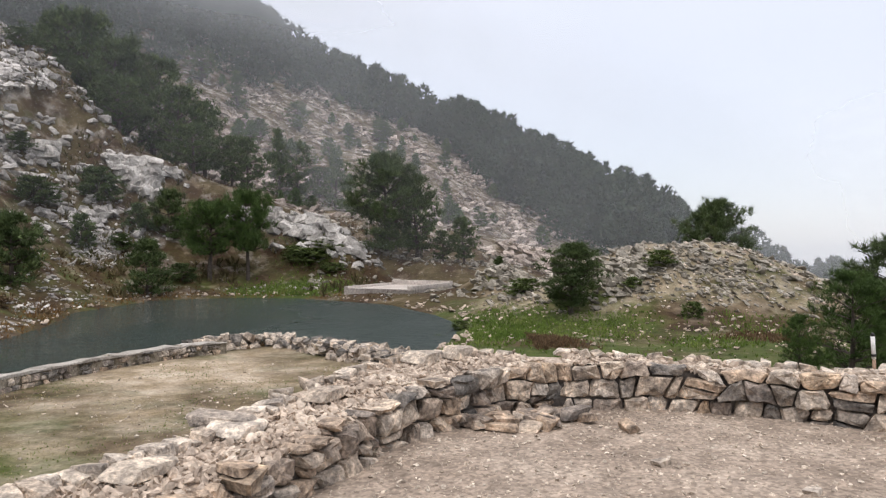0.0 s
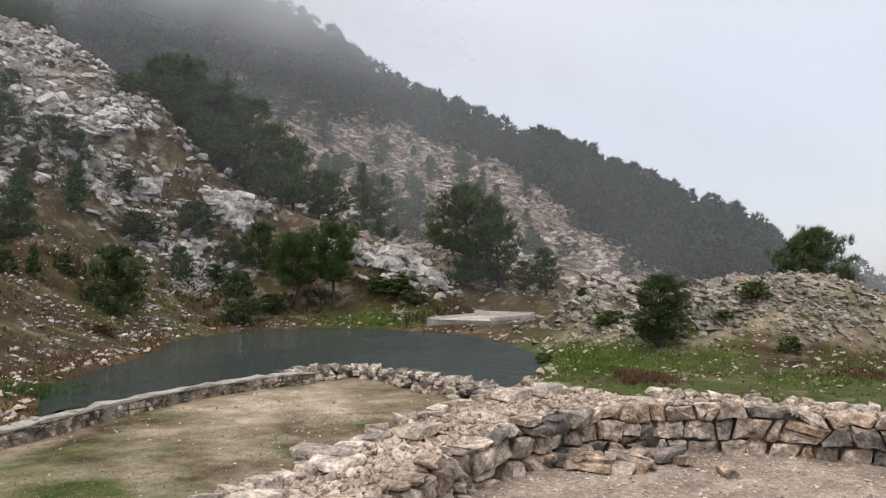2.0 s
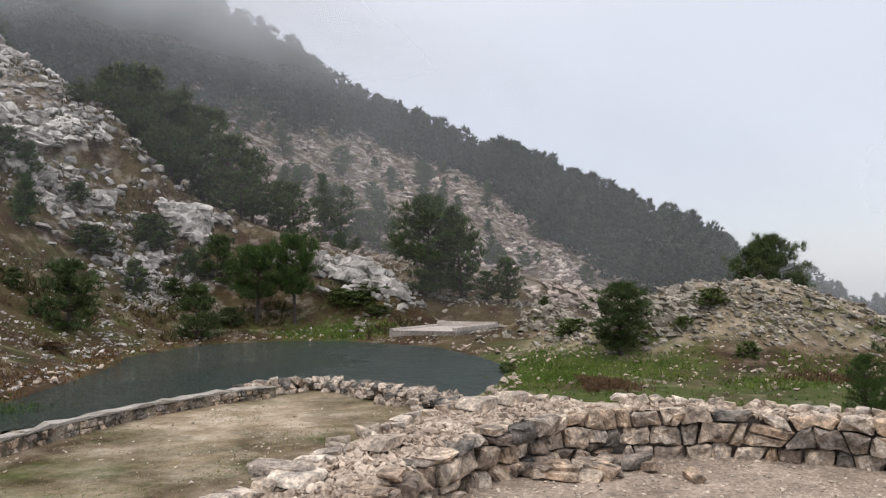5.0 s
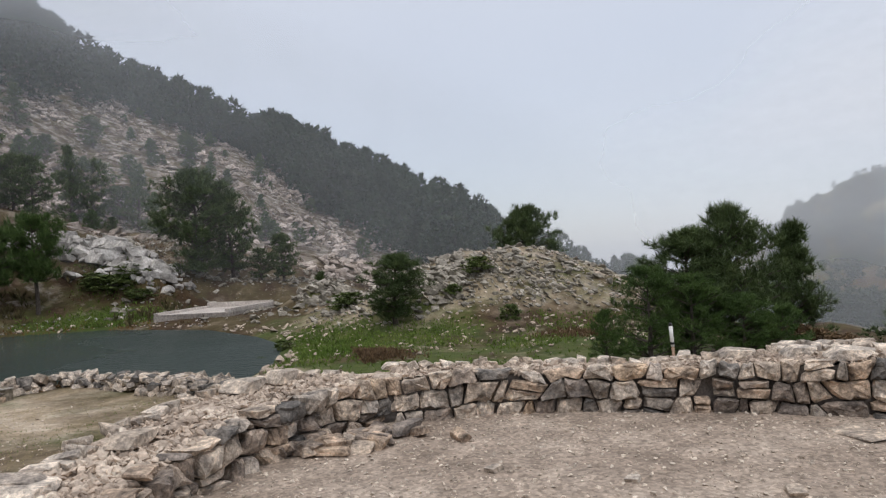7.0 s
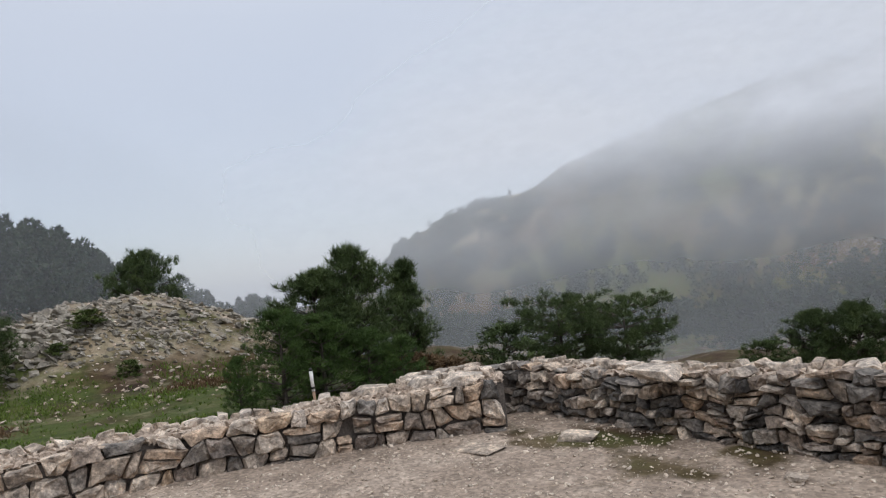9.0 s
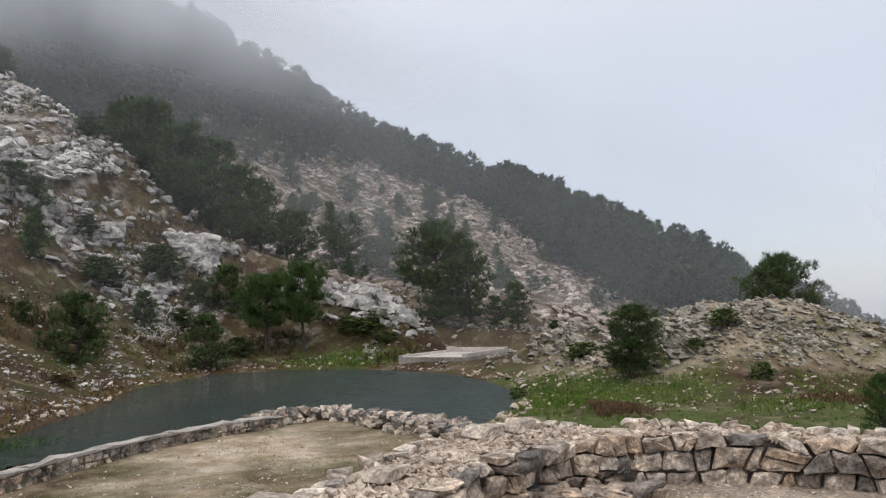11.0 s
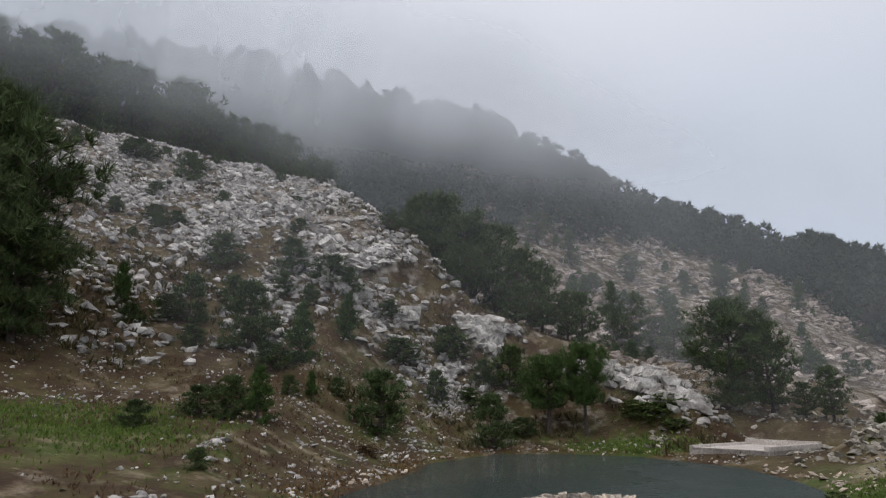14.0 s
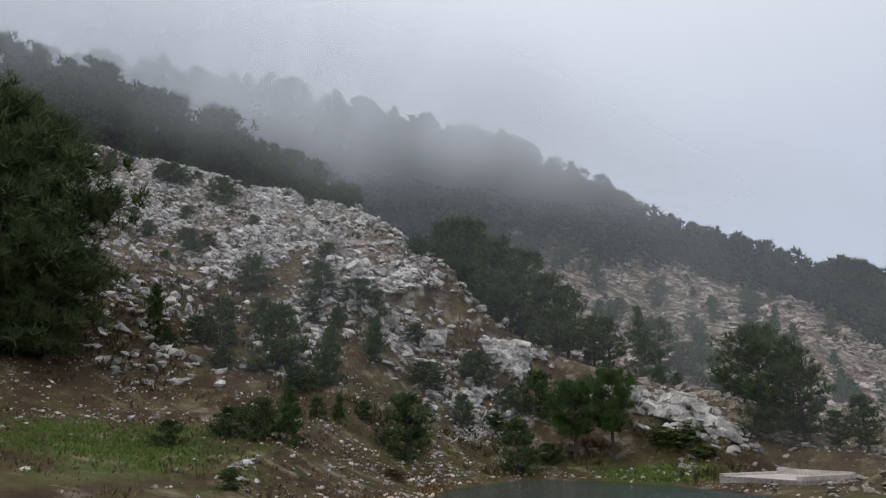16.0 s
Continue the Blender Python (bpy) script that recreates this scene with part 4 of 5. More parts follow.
rng = np.random.default_rng(9)
edging = empty("wall_terrace_edge", "ragged low edging of tumbled pale stones by the pond", "wall", kind="structure")
EDGE_PATH = [(-6.4, 18.4), (-5.95, 19.1), (-5.0, 19.5), (-4.0, 19.0), (-3.0, 17.8), (-2.2, 16.7), (-1.5, 15.8), (-0.9, 14.5), (-0.5, 12.0)]
EDGE_LONG = wall_length(EDGE_PATH)
for k in range(620):
    s = rng.uniform(0, EDGE_LONG)
    p, d = stretch_of(EDGE_PATH, s)
    layer, broad = k % 3, float(np.interp(s, [0, 2.2, 5, EDGE_LONG], [0.35, 0.5, 1.1, 1.2]))
    p = p + Vector((-d.y, d.x)) * (rng.uniform((0.0, 0.08, 0.16)[layer], 1.0) * broad)
    w = rng.uniform(0.07, 0.19)
    pick = PALE_MESHES if rng.random() < 0.6 else DARK_MESHES
    part("stone", pick[rng.integers(0, 12)], edging, at=put_scale(p.x, p.y, -1.10 + 0.12 * layer + rng.uniform(0, 0.05), w, w * rng.uniform(0.55, 0.9), w * rng.uniform(0.38, 0.65), rng.uniform(0, 360), rng.normal(0, 14), rng.normal(0, 14)))

# ---- the dam and its coping ----
DAM = [(-8.2, 6.5), (-8.75, 8.5), (-8.85, 10.6), (-8.5, 13.3), (-8.0, 15.2), (-7.35, 16.6), (-6.5, 18.0), (-5.8, 18.7)]


def sweep(path, inner, outer, low, high, rng, wobble=0.015):
    """A wall swept along a plan path, rough by a little."""
    verts, faces, total = [], [], wall_length(path)
    ring = np.linspace(0, total, int(total / 0.25))
    for s in ring:
        p, d = stretch_of(path, s)
        q = Vector((-d.y, d.x))
        j = rng.normal(0, wobble, 4)
        for off, z in ((inner + j[0], low), (inner + j[0], high + j[1]), (outer + j[2], high + j[3]), (outer + j[2], low)):
            verts.append((p.x + q.x * off, p.y + q.y * off, z))
    for k in range(len(ring) - 1):
        a = 4 * k
        faces += [(a + q, a + (q + 1) % 4, a + 4 + (q + 1) % 4, a + 4 + q) for q in range(4)]
    faces += [(0, 3, 2, 1), tuple(4 * (len(ring) - 1) + q for q in range(4))]
    return verts, faces


rng = np.random.default_rng(50)
dam = empty("wall_dam", "low curved pond dam of mortared stone with concrete coping", "wall", kind="structure")
part("body", mesh_from("body", *sweep(DAM, -0.16, 0.16, -2.0, -0.855, rng, 0.035), DAM_FACE), dam)
part("coping", mesh_from("coping", *sweep(DAM, -0.20, 0.15, -0.86, -0.815, rng, 0.02), CONCRETE), dam, "worn pale concrete coping")


def dam_place(s, inward):
    p, d = stretch_of(DAM, min(max(s, 0), wall_length(DAM)))
    return p + Vector((-d.y, d.x)) * (inward - 0.19), 0


lay_face(dam, dam_place, wall_length(DAM), lambda s: -0.85, -1.16, 0.14, (0.12, 0.34), (DARK_STONE, STONE), 0.02, rng, 0.3, 0.01, 0.12)

# ---- concrete platform at the far shore ----
platform = empty("concrete_platform", "pale concrete platform with a low rim at the water", "platform")


def prism(corners, low, high):
    n = len(corners)
    verts = [(x, y, low) for x, y in corners] + [(x, y, high) for x, y in corners]
    return verts, [tuple(range(n))[::-1], tuple(range(n, 2 * n))] + [(k, (k + 1) % n, n + (k + 1) % n, n + k) for k in range(n)]


part("floor_slab", mesh_from("floor_slab", *prism(PLATFORM, -1.3, -0.60), PALE_CONCRETE), platform)
for a, b, tall in ((0, 1, 0.03), (1, 2, 0.20), (2, 3, 0.28), (3, 0, 0.12)):
    p, q = Vector(PLATFORM[a]), Vector(PLATFORM[b])
    d = (q - p).normalized()
    s = Vector((-d.y, d.x)) * 0.24
    part("rim", mesh_from("rim", *prism([tuple(p + d * 0.02), tuple(q - d * 0.02), tuple(q - d * 0.02 + s), tuple(p + d * 0.02 + s)], -0.9, -0.597 + tall), PALE_CONCRETE), platform)

# ---- marker post in the wall ----


def tube(a, b, ra, rb, sides=12):
    v, f = limb(a, b, ra, rb, sides)
    return v, f + [list(range(sides))[::-1]]


post = empty("marker_post", "leaning white-painted marker post in the wall top", "post")
foot, head = np.array((4.15, 6.80, 0.30)), np.array((4.085, 6.74, 0.80))
part("shaft", mesh_from("shaft", *tube(foot, foot + (head - foot) * 0.52, 0.016, 0.016), RUSTY, True), post, "rust-stained bare lower shaft")
part("sleeve", mesh_from("sleeve", *tube(foot + (head - foot) * 0.5, foot + (head - foot) * 0.95, 0.019, 0.019), WHITE_PAINT, True), post, "white painted upper sleeve")
part("cap", mesh_from("cap", *tube(foot + (head - foot) * 0.945, head, 0.020, 0.013), BLACK_CAP, True), post)
part("band", mesh_from("band", *tube(foot + (head - foot) * 0.55, foot + (head - foot) * 0.60, 0.0205, 0.0205), BLACK_CAP, True), post, "thin dark band")

# ---- stones fallen at the foot of the wall ----
fallen = empty("fallen_stones", "flat stones slumped from the wall onto the grit", "stones")
for k in range(34):
    x, y = 0.75 + rng.normal(0, 0.33), 6.45 + rng.normal(0, 0.16)
    y = min(y, 6.1 + 0.75 * (x + 0.2))
    part("stone", STONE_MESHES[rng.integers(0, len(STONE_MESHES))], fallen, at=put_scale(x, y, float(height(x, y)) + 0.03 + rng.uniform(0, 0.05), rng.uniform(0.06, 0.17), rng.uniform(0.05, 0.11), rng.uniform(0.025, 0.06), rng.uniform(0, 360), rng.normal(0, 8), rng.normal(0, 8)))
for x, y, w, d, h in ((5.28, 4.25, 0.19, 0.11, 0.05), (4.6, 4.9, 0.26, 0.16, 0.02), (1.6, 5.2, 0.07, 0.05, 0.03), (3.2, 4.0, 0.09, 0.06, 0.03), (4.9, 2.2, 0.08, 0.06, 0.03), (2.4, 4.6, 0.06, 0.05, 0.025)):
    ob = new("loose_stone", PALE_MESHES[3])
    ob.matrix_basis = put_scale(x, y, float(height(x, y)) + h * 0.4, w, d, h, 20 * x)
    tagged(ob, "pale flat stone lying on the grit", "stone", "loose stones")
for x, y, w, d, h, turn in ((5.55, 3.55, 0.42, 0.26, 0.06, -78), (5.15, 5.55, 0.40, 0.22, 0.07, -38), (4.55, 6.35, 0.36, 0.2, 0.05, -30), (4.95, 5.95, 0.3, 0.2, 0.07, -30), (-0.95, 5.75, 0.42, 0.16, 0.06, 60), (-1.45, 5.0, 0.4, 0.25, 0.05, 62), (-0.2, 7.1, 0.42, 0.22, 0.07, 50), (-1.75, 4.1, 0.42, 0.18, 0.05, 60), (0.15, 7.45, 0.3, 0.2, 0.08, 30)):
    near = min(range(0, 124), key=lambda k: (stretch_of(WALL_PATH, k * 0.1)[0] - Vector((x, y))).length) * 0.1
    top = float(np.interp(near, [0, 4.5, 5.6, 6.6, 8, 10, 11.2, 12.3], [0.25, 0.33, 0.44, 0.5, 0.47, 0.44, 0.5, 0.53])) if x < 5.4 else 0.58
    ob = new("capstone", PALE_MESHES[12] if x < 5.4 else PALE_MESHES[15])
    ob.matrix_basis = put_scale(x, y, top + h * 0.3, w * 0.52, d * 0.66, h * 0.8, turn, 3, 4)
    tagged(ob, "broad flat capstone lying on the wall", "stone", "capstones")

slab = new("capstone", DARK_MESHES[13])
slab.matrix_basis = put_scale(-1.55, 5.12, 0.36, 0.30, 0.10, 0.045, -8, 4, 3)
tagged(slab, "dark grey weathered slab lying across the wall top", "stone", "capstones")


# ---- scattered stone ----
def sample(count, left, right, near, far, keep, rng):
    """Random places between two bearings and two distances where keep(x, y, b, r) beats chance."""
    out = []
    while len(out) < count:
        b, r = rng.uniform(right, left, 4000), np.sqrt(rng.uniform(near ** 2, far ** 2, 4000))
        x, y = -r * np.sin(np.radians(b)), r * np.cos(np.radians(b))
        ok = keep(x, y, b, r) > rng.random(4000)
        out += list(zip(x[ok], y[ok]))
    return np.array(out[:count])


def strew(name, label, spots, small, big, mat, rng, shapes=SMALL, flat=0.65, tilt=0.3, sink=0.25, power=2.2, lie=None):
    size = small + (big - small) * rng.random((len(spots), 1)) ** power
    size = size * rng.uniform(0.7, 1.35, (len(spots), 3)) * (1.25, 1.0, flat)
    z = height(spots[:, 0], spots[:, 1]) + size[:, 2] * (1 - 2 * sink)
    ob = new(name, scatter(name, shapes, np.column_stack([spots, z]), size, mat, rng, tilt, lie))
    return tagged(ob, label, "stones", kind="stuff")


def crest_share(b, r):
    near = np.interp(b, BEAR, MID_R)
    return (r - near) / (np.interp(b, BEAR, CREST_R) - near)


dry = lambda x, y: (edge_distance(x, y, LAKE) > 0.25) & (edge_distance(x, y, PLATFORM) > 0.2)
scree = lambda x, y, b, r: smooth(np.interp(b, [30, 40], [0.22, 0.06]), np.interp(b, [30, 40], [0.5, 0.32]), crest_share(b, r) + 0.12 * fract_noise(x, y, 9, 30)) * (crest_share(b, r) < 1.04) * (0.22 + 0.78 * smooth(-0.22, 0.12, fract_noise(x, y, 4, 31))) * (0.16 + 0.84 * smooth(22, 28, b)) * dry(x, y)
strew("limestone_scree", "white limestone blocks strewn over the brown hillside", sample(14500, 62, 5, 36, 98, scree, rng), 0.08, 0.40, HILL_ROCK, rng, ROCKS, 0.66, 0.3, lie=(0.75, 0.2), power=2.5)
up_angle = lambda x, y, r: np.degrees(np.arctan2(height(x, y) - EYE, r))
SPUR_B, SPUR_E = [4, 7, 10.5, 14.6, 18, 21, 27, 31, 36], [-2.0, -0.5, 1.5, 3.6, 4.7, 5.6, 7.6, 9.2, 11.0]
spur = lambda x, y, b, r: smooth(2.0, 0.3, np.abs(up_angle(x, y, r) - np.interp(b, SPUR_B, SPUR_E) - 0.9 * fract_noise(x, y, 7, 39))) * np.interp(b, [4, 9, 13, 19, 24], [0.0, 0.03, 0.10, 0.38, 1]) * (crest_share(b, r) < 1.06) * smooth(-0.15, 0.3, fract_noise(x, y, 3.5, 33) + 0.5 * fract_noise(x, y, 1.4, 34)) * dry(x, y)
strew("limestone_ledge", "white fractured limestone ledge running down the spur", sample(1700, 36, 4, 38, 80, spur, rng), 0.12, 0.55, PALE_ROCK, rng, HULLS, 0.6, 0.25, 0.25, 2.2, (0.75, 0.3))
tongue = lambda x, y, b, r: dry(x, y) * smooth(-0.2, 0.2, fract_noise(x, y, 1.5, 40)) * (np.exp(-((b - 24.5 + 0.9 * (up_angle(x, y, r) - 1)) / 2.2) ** 2 - ((up_angle(x, y, r) - 1) / 2.6) ** 2) + 0.35 * np.exp(-((b - 41.5 - 0.9 * (up_angle(x, y, r) + 5)) / 1.7) ** 2 - ((up_angle(x, y, r) + 5) / 2.6) ** 2) + 0.12 * np.exp(-((b - 49) / 3) ** 2 - ((up_angle(x, y, r) + 7.5) / 1.4) ** 2))
strew("scree_tongue", "tongues of grey broken stone between the shrubs", sample(1050, 54, 16, 14, 50, tongue, rng), 0.03, 0.17, HILL_ROCK, rng, ROCKS, 0.55, 0.3, power=2.6)
strew("slope_rocks", "weathered pale rocks on the far slope", sample(6000, 24, -14, 58, 130, lambda x, y, b, r: smooth(1.05, 1.15, r / np.interp(b, BEAR, CREST_R)) * (0.10 + 0.90 * smooth(-0.1, 0.2, fract_noise(x, y, 6, 35))), rng), 0.12, 0.56, FAR_ROCK, rng, ROCKS, 0.5, 0.3)
strew("slope_stones", "small white stones on the brown shore slope", sample(2400, 64, 4, 13, 44, lambda x, y, b, r: dry(x, y) * ((r > 22) | (b > 41)) * (0.3 + 0.7 * (fract_noise(x, y, 3, 36) > 0.1)) * (1 - 0.9 * smooth(41, 45, b) * smooth(36, 31, r)), rng), 0.025, 0.12, HILL_ROCK, rng)
strew("shore_stones", "pale stones along the waterline", sample(280, 40, -3, 16, 44, lambda x, y, b, r: (np.abs(edge_distance(x, y, LAKE) - 0.35) < 0.4) * 0.6, rng), 0.04, 0.17, RUBBLE, rng)
strew("field_stones", "white stones lying in the grass", sample(1700, 2, -38, 12, 31, lambda x, y, b, r: dry(x, y) * (edge_distance(x, y, LOT) > 1.5) * (0.15 + 0.5 * smooth(18, 26, r)), rng), 0.02, 0.10, RUBBLE, rng)
strew("mound_rocks", "tilted limestone slabs on the stony mound", sample(3700, 0, -36, 20, 38, lambda x, y, b, r: smooth(0.3, 1.1, mound(x, y)) * (0.35 + 0.65 * (fract_noise(x, y, 1.6, 37) > -0.1)), rng), 0.025, 0.15, MOUND_ROCK, rng, ROCKS, 0.5, 0.25, lie=(0.2, 0.4))
strew("mound_outcrop", "grey bedrock breaking through the face of the mound", np.concatenate([np.column_stack([rng.normal(6.9, 0.9, 330), rng.normal(27.3, 0.8, 330)]), np.column_stack([rng.normal(3.2, 1.0, 180), rng.normal(34.6, 0.7, 180)]), np.column_stack([rng.normal(11.6, 2.0, 70), rng.normal(26.9, 0.8, 70)])]), 0.06, 0.24, MOUND_ROCK, rng, ROCKS, 0.6, 0.3, 0.3, 2.0, (0.2, 0.4))
strew("grit_pebbles", "small pebbles on the pale grit", sample(11000, 40, -95, 1.8, 9, lambda x, y, b, r: (edge_distance(x, y, LOT) < -0.35) * 1.0, rng), 0.004, 0.022, PEBBLE, rng, power=3.5)


strew("gully_rocks", "tumbled pale rocks in the gully behind the platform", sample(1400, 11, -9, 33, 62, lambda x, y, b, r: dry(x, y) * (mound(x, y) < 0.8) * (edge_distance(x, y, LAKE) > 1.2) * (0.2 + 0.8 * (fract_noise(x, y, 4, 38) > -0.1)), rng), 0.04, 0.24, MOUND_ROCK, rng, ROCKS, 0.6, 0.3, power=3.0)


# ---- grass ----
def sward(name, label, spots, size, mat, rng, blades=5):
    z = np.maximum(height(spots[:, 0], spots[:, 1]), WATER_Z - 0.1)
    v, f = tufts(rng, np.column_stack([spots, z]), np.tile((0.0, 0.0, 1.3), (len(spots), 1)), size * rng.uniform(0.5, 1.3, len(spots)), blades, 0.10, 0.5)
    return tagged(new(name, mesh_from(name, v, f, mat)), label, "grass", kind="stuff")


sward("meadow_grass", "short green grass in the field by the pond", sample(6500, 3, -40, 11, 28, lambda x, y, b, r: (edge_distance(x, y, LOT) > 1.2) * dry(x, y) * (mound(x, y) < 0.5) * (0.1 + 0.9 * (fract_noise(x, y, 2.3, 42) > 0.05)), rng), 0.10, GRASS, rng)
sward("slope_grass", "tawny grass tussocks on the slope", sample(7000, 64, 4, 15, 60, lambda x, y, b, r: dry(x, y) * ((r > 22) | (b > 41)) * (fract_noise(x, y, 2.6, 43) > 0.0), rng), 0.16, DRY_BUSH, rng)
sward("hill_tussocks", "olive and russet tussocks between the limestone blocks", sample(3600, 62, 5, 40, 96, lambda x, y, b, r: dry(x, y) * (crest_share(b, r) < 1.0) * smooth(0.0, 0.25, fract_noise(x, y, 3.2, 44)), rng), 0.42, HEATH, rng, 7)
sward("water_weed", "dark green weed at the pond edge", np.column_stack([-12.1 + rng.normal(0, 0.45, 700), 16.9 + rng.normal(0, 0.75, 700)]), 0.13, FRESH_NEEDLES, rng)

rng_turf = np.random.default_rng(303)
DAM_SIDE = [(-0.3, 5.0), (-8.2, 5.0), *DAM[1:], (-5.0, 19.4), (-0.3, 19.4)]
on_terrace = lambda x, y, b, r: (edge_distance(x, y, LOT) > 0.9) * dry(x, y) * smooth(19.4, 17.5, r)
sward("terrace_grass", "short straw-coloured grass on the sandy terrace", sample(5200, 40, 1, 6, 18, lambda x, y, b, r: on_terrace(x, y, b, r) * (0.12 + 0.88 * (fract_noise(x, y, 1.1, 71) > -0.05)), rng_turf), 0.024, DRY_GRASS, rng_turf)
sward("terrace_turf", "short green grass in patches on the terrace", sample(2600, 42, 1, 6, 18, lambda x, y, b, r: on_terrace(x, y, b, r) * np.clip((fract_noise(x, y, 1.6, 72) > 0.22) + 1.2 * np.exp(-(((x + 6.8) / 1.9) ** 2 + ((y - 8.2) / 1.3) ** 2)), 0, 1), rng_turf), 0.026, GRASS, rng_turf)
strew("terrace_pebbles", "small pale pebbles on the sandy terrace", sample(900, 40, 1, 6, 18, lambda x, y, b, r: on_terrace(x, y, b, r) * (0.2 + 0.8 * (fract_noise(x, y, 1.3, 73) > 0.0)), rng_turf), 0.008, 0.035, PEBBLE, rng_turf, power=3.0)
sward("shore_turf", "bright green grass on the far bank of the pond", sample(2600, 17, -1, 37, 49, lambda x, y, b, r: dry(x, y) * np.clip(np.exp(-(((x + 7.6) / 3.6) ** 2 + ((y - 41.6) / 1.2) ** 2)) + np.exp(-(((x + 8.2) / 1.4) ** 2 + ((y - 46.5) / 1.3) ** 2)), 0, 1), rng_turf), 0.16, GRASS, rng_turf)
sward("bank_turf", "bright green grass on the near bank of the pond", sample(2600, 2, -12, 19, 29, lambda x, y, b, r: dry(x, y) * np.exp(-(((x - 2.2) / 1.6) ** 2 + ((y - 23.8) / 2.6) ** 2)), rng_turf), 0.10, GRASS, rng_turf)
sward("plateau_turf", "green grass on the level shelf below the tall pines", sample(3200, 64, 42, 20, 36, lambda x, y, b, r: dry(x, y) * np.exp(-(((b - 53) / 8) ** 2 + ((r - 28) / 3.6) ** 2)), rng_turf), 0.13, GRASS, rng_turf)
sward("shore_sedge", "russet sedge along the brown edge of the pond", sample(2600, 52, 8, 14, 44, lambda x, y, b, r: (edge_distance(x, y, DAM_SIDE) > 0) * smooth(1.7, 0.3, np.abs(edge_distance(x, y, LAKE) - 0.2)) * (0.25 + 0.75 * (fract_noise(x, y, 1.2, 74) > -0.1)), rng_turf), 0.10, SEDGE, rng_turf)
sward("russet_bracken", "low russet bracken in the field by the pond", np.concatenate([np.column_stack([2.5 + np.abs(rng_turf.normal(0, 0.6, 1100)), 20.1 + rng_turf.normal(0, 0.5, 1100)]), np.column_stack([9.6 + rng_turf.normal(0, 0.7, 400), 20.9 + rng_turf.normal(0, 0.5, 400)])]), 0.13, DRY_BUSH, rng_turf, 6)

# ---- trees ----
FINE = [pine("round", 21, 1, 0.85, NEEDLES, 14, 9, 12, 0.07, 18, 0.08, 0.045, "dark green black pine with a layered crown", simple=True),
        pine("cone", 22, 1, 0.62, NEEDLES, 15, 8, 11, 0.068, 18, 0.05, 0.045, "dark green pine with a pointed crown", simple=True),
        pine("round", 23, 1, 0.75, NEEDLES, 13, 9, 12, 0.07, 18, 0.12, 0.045, "dark green pine with an uneven rounded crown", simple=True),
        pine("round", 27, 1, 0.85, FRESH_NEEDLES, 10, 10, 14, 0.07, 18, 0.30, 0.045, "dark green pine with a bare lower trunk by the pond", simple=True)]
FLAT = [pine("flat", 41, 1, 1.1, NEEDLES, 10, 11, 24, 0.062, 16, 0.2, 0.04, "flat-topped spreading pine below the wall", simple=True), pine("flat", 42, 1, 1.2, NEEDLES, 9, 11, 24, 0.062, 16, 0.18, 0.04, "wide layered pine below the wall", simple=True)]
YOUNG = [pine("bush", 31, 1, 0.95, FRESH_NEEDLES, 12, 9, 11, 0.07, 18, 0.0, 0.035, "bushy young green pine, branched to the ground", "shrub", "pine_shrub", simple=True)]
MID = [pine("round", 24, 1, 0.85, NEEDLES, 13, 7, 10, 0.068, 9, 0.10, 0.10, "dark green pine on the rocky slope", group="hillside pines", simple=True),
       pine("cone", 25, 1, 0.65, NEEDLES, 14, 6, 10, 0.066, 9, 0.05, 0.10, "narrow dark pine on the rocky slope", group="hillside pines", simple=True),
       pine("round", 26, 1, 0.75, NEEDLES, 12, 7, 10, 0.068, 9, 0.14, 0.10, "rounded dark pine on the rocky slope", group="hillside pines", simple=True)]
SHRUBS = [pine("bush", 34, 1, 0.95, NEEDLES, 9, 8, 9, 0.11, 9, 0.0, 0.09, "low dark pine shrub among pale rocks", "shrub", "pine_shrub", "hillside shrubs", True), pine("cone", 33, 1, 0.85, FRESH_NEEDLES, 10, 8, 9, 0.105, 9, 0.02, 0.09, "small young pine among pale rocks", "shrub", "pine_shrub", "hillside shrubs", True), pine("bush", 35, 1, 1.0, BUSH, 7, 7, 5, 0.15, 8, 0.0, 0.12, "low olive-green bush on stony ground", "bush", "bush", "hillside bushes")]
DRYB = [pine("bush", 36, 1, 1.0, DRY_BUSH, 8, 9, 9, 0.10, 9, 0.0, 0.10, "low russet dried bush in the grass", "bush", "dry_bush", "dry bushes")]
random.seed(4)

# young pines and shrubs on the near hillside: x, y, height, width
HILL_SHRUBS = [(-37.9, 30.6, 2.23, 1.64), (-35.9, 29.8, 1.12, 1.57), (-33.9, 32.5, 2.75, 2.34), (-35.2, 31.8, 1.41, 1.90), (-28.7, 32.2, 3.52, 3.17), (-25.9, 33.5, 2.95, 2.10), (-26.0, 31.2, 1.20, 2.14), (-30.9, 30.0, 1.10, 1.45), (-33.9, 36.3, 1.68, 1.92), (-37.8, 38.9, 2.29, 2.64), (-32.9, 41.1, 2.56, 2.22), (-29.7, 41.4, 1.93, 2.96), (-28.3, 41.8, 2.03, 1.63), (-26.3, 38.7, 2.44, 1.95), (-32.1, 39.2, 1.51, 1.63), (-29.9, 39.4, 1.27, 1.19), (-24.3, 42.2, 1.44, 2.66), (-22.2, 45.7, 1.96, 2.69)]
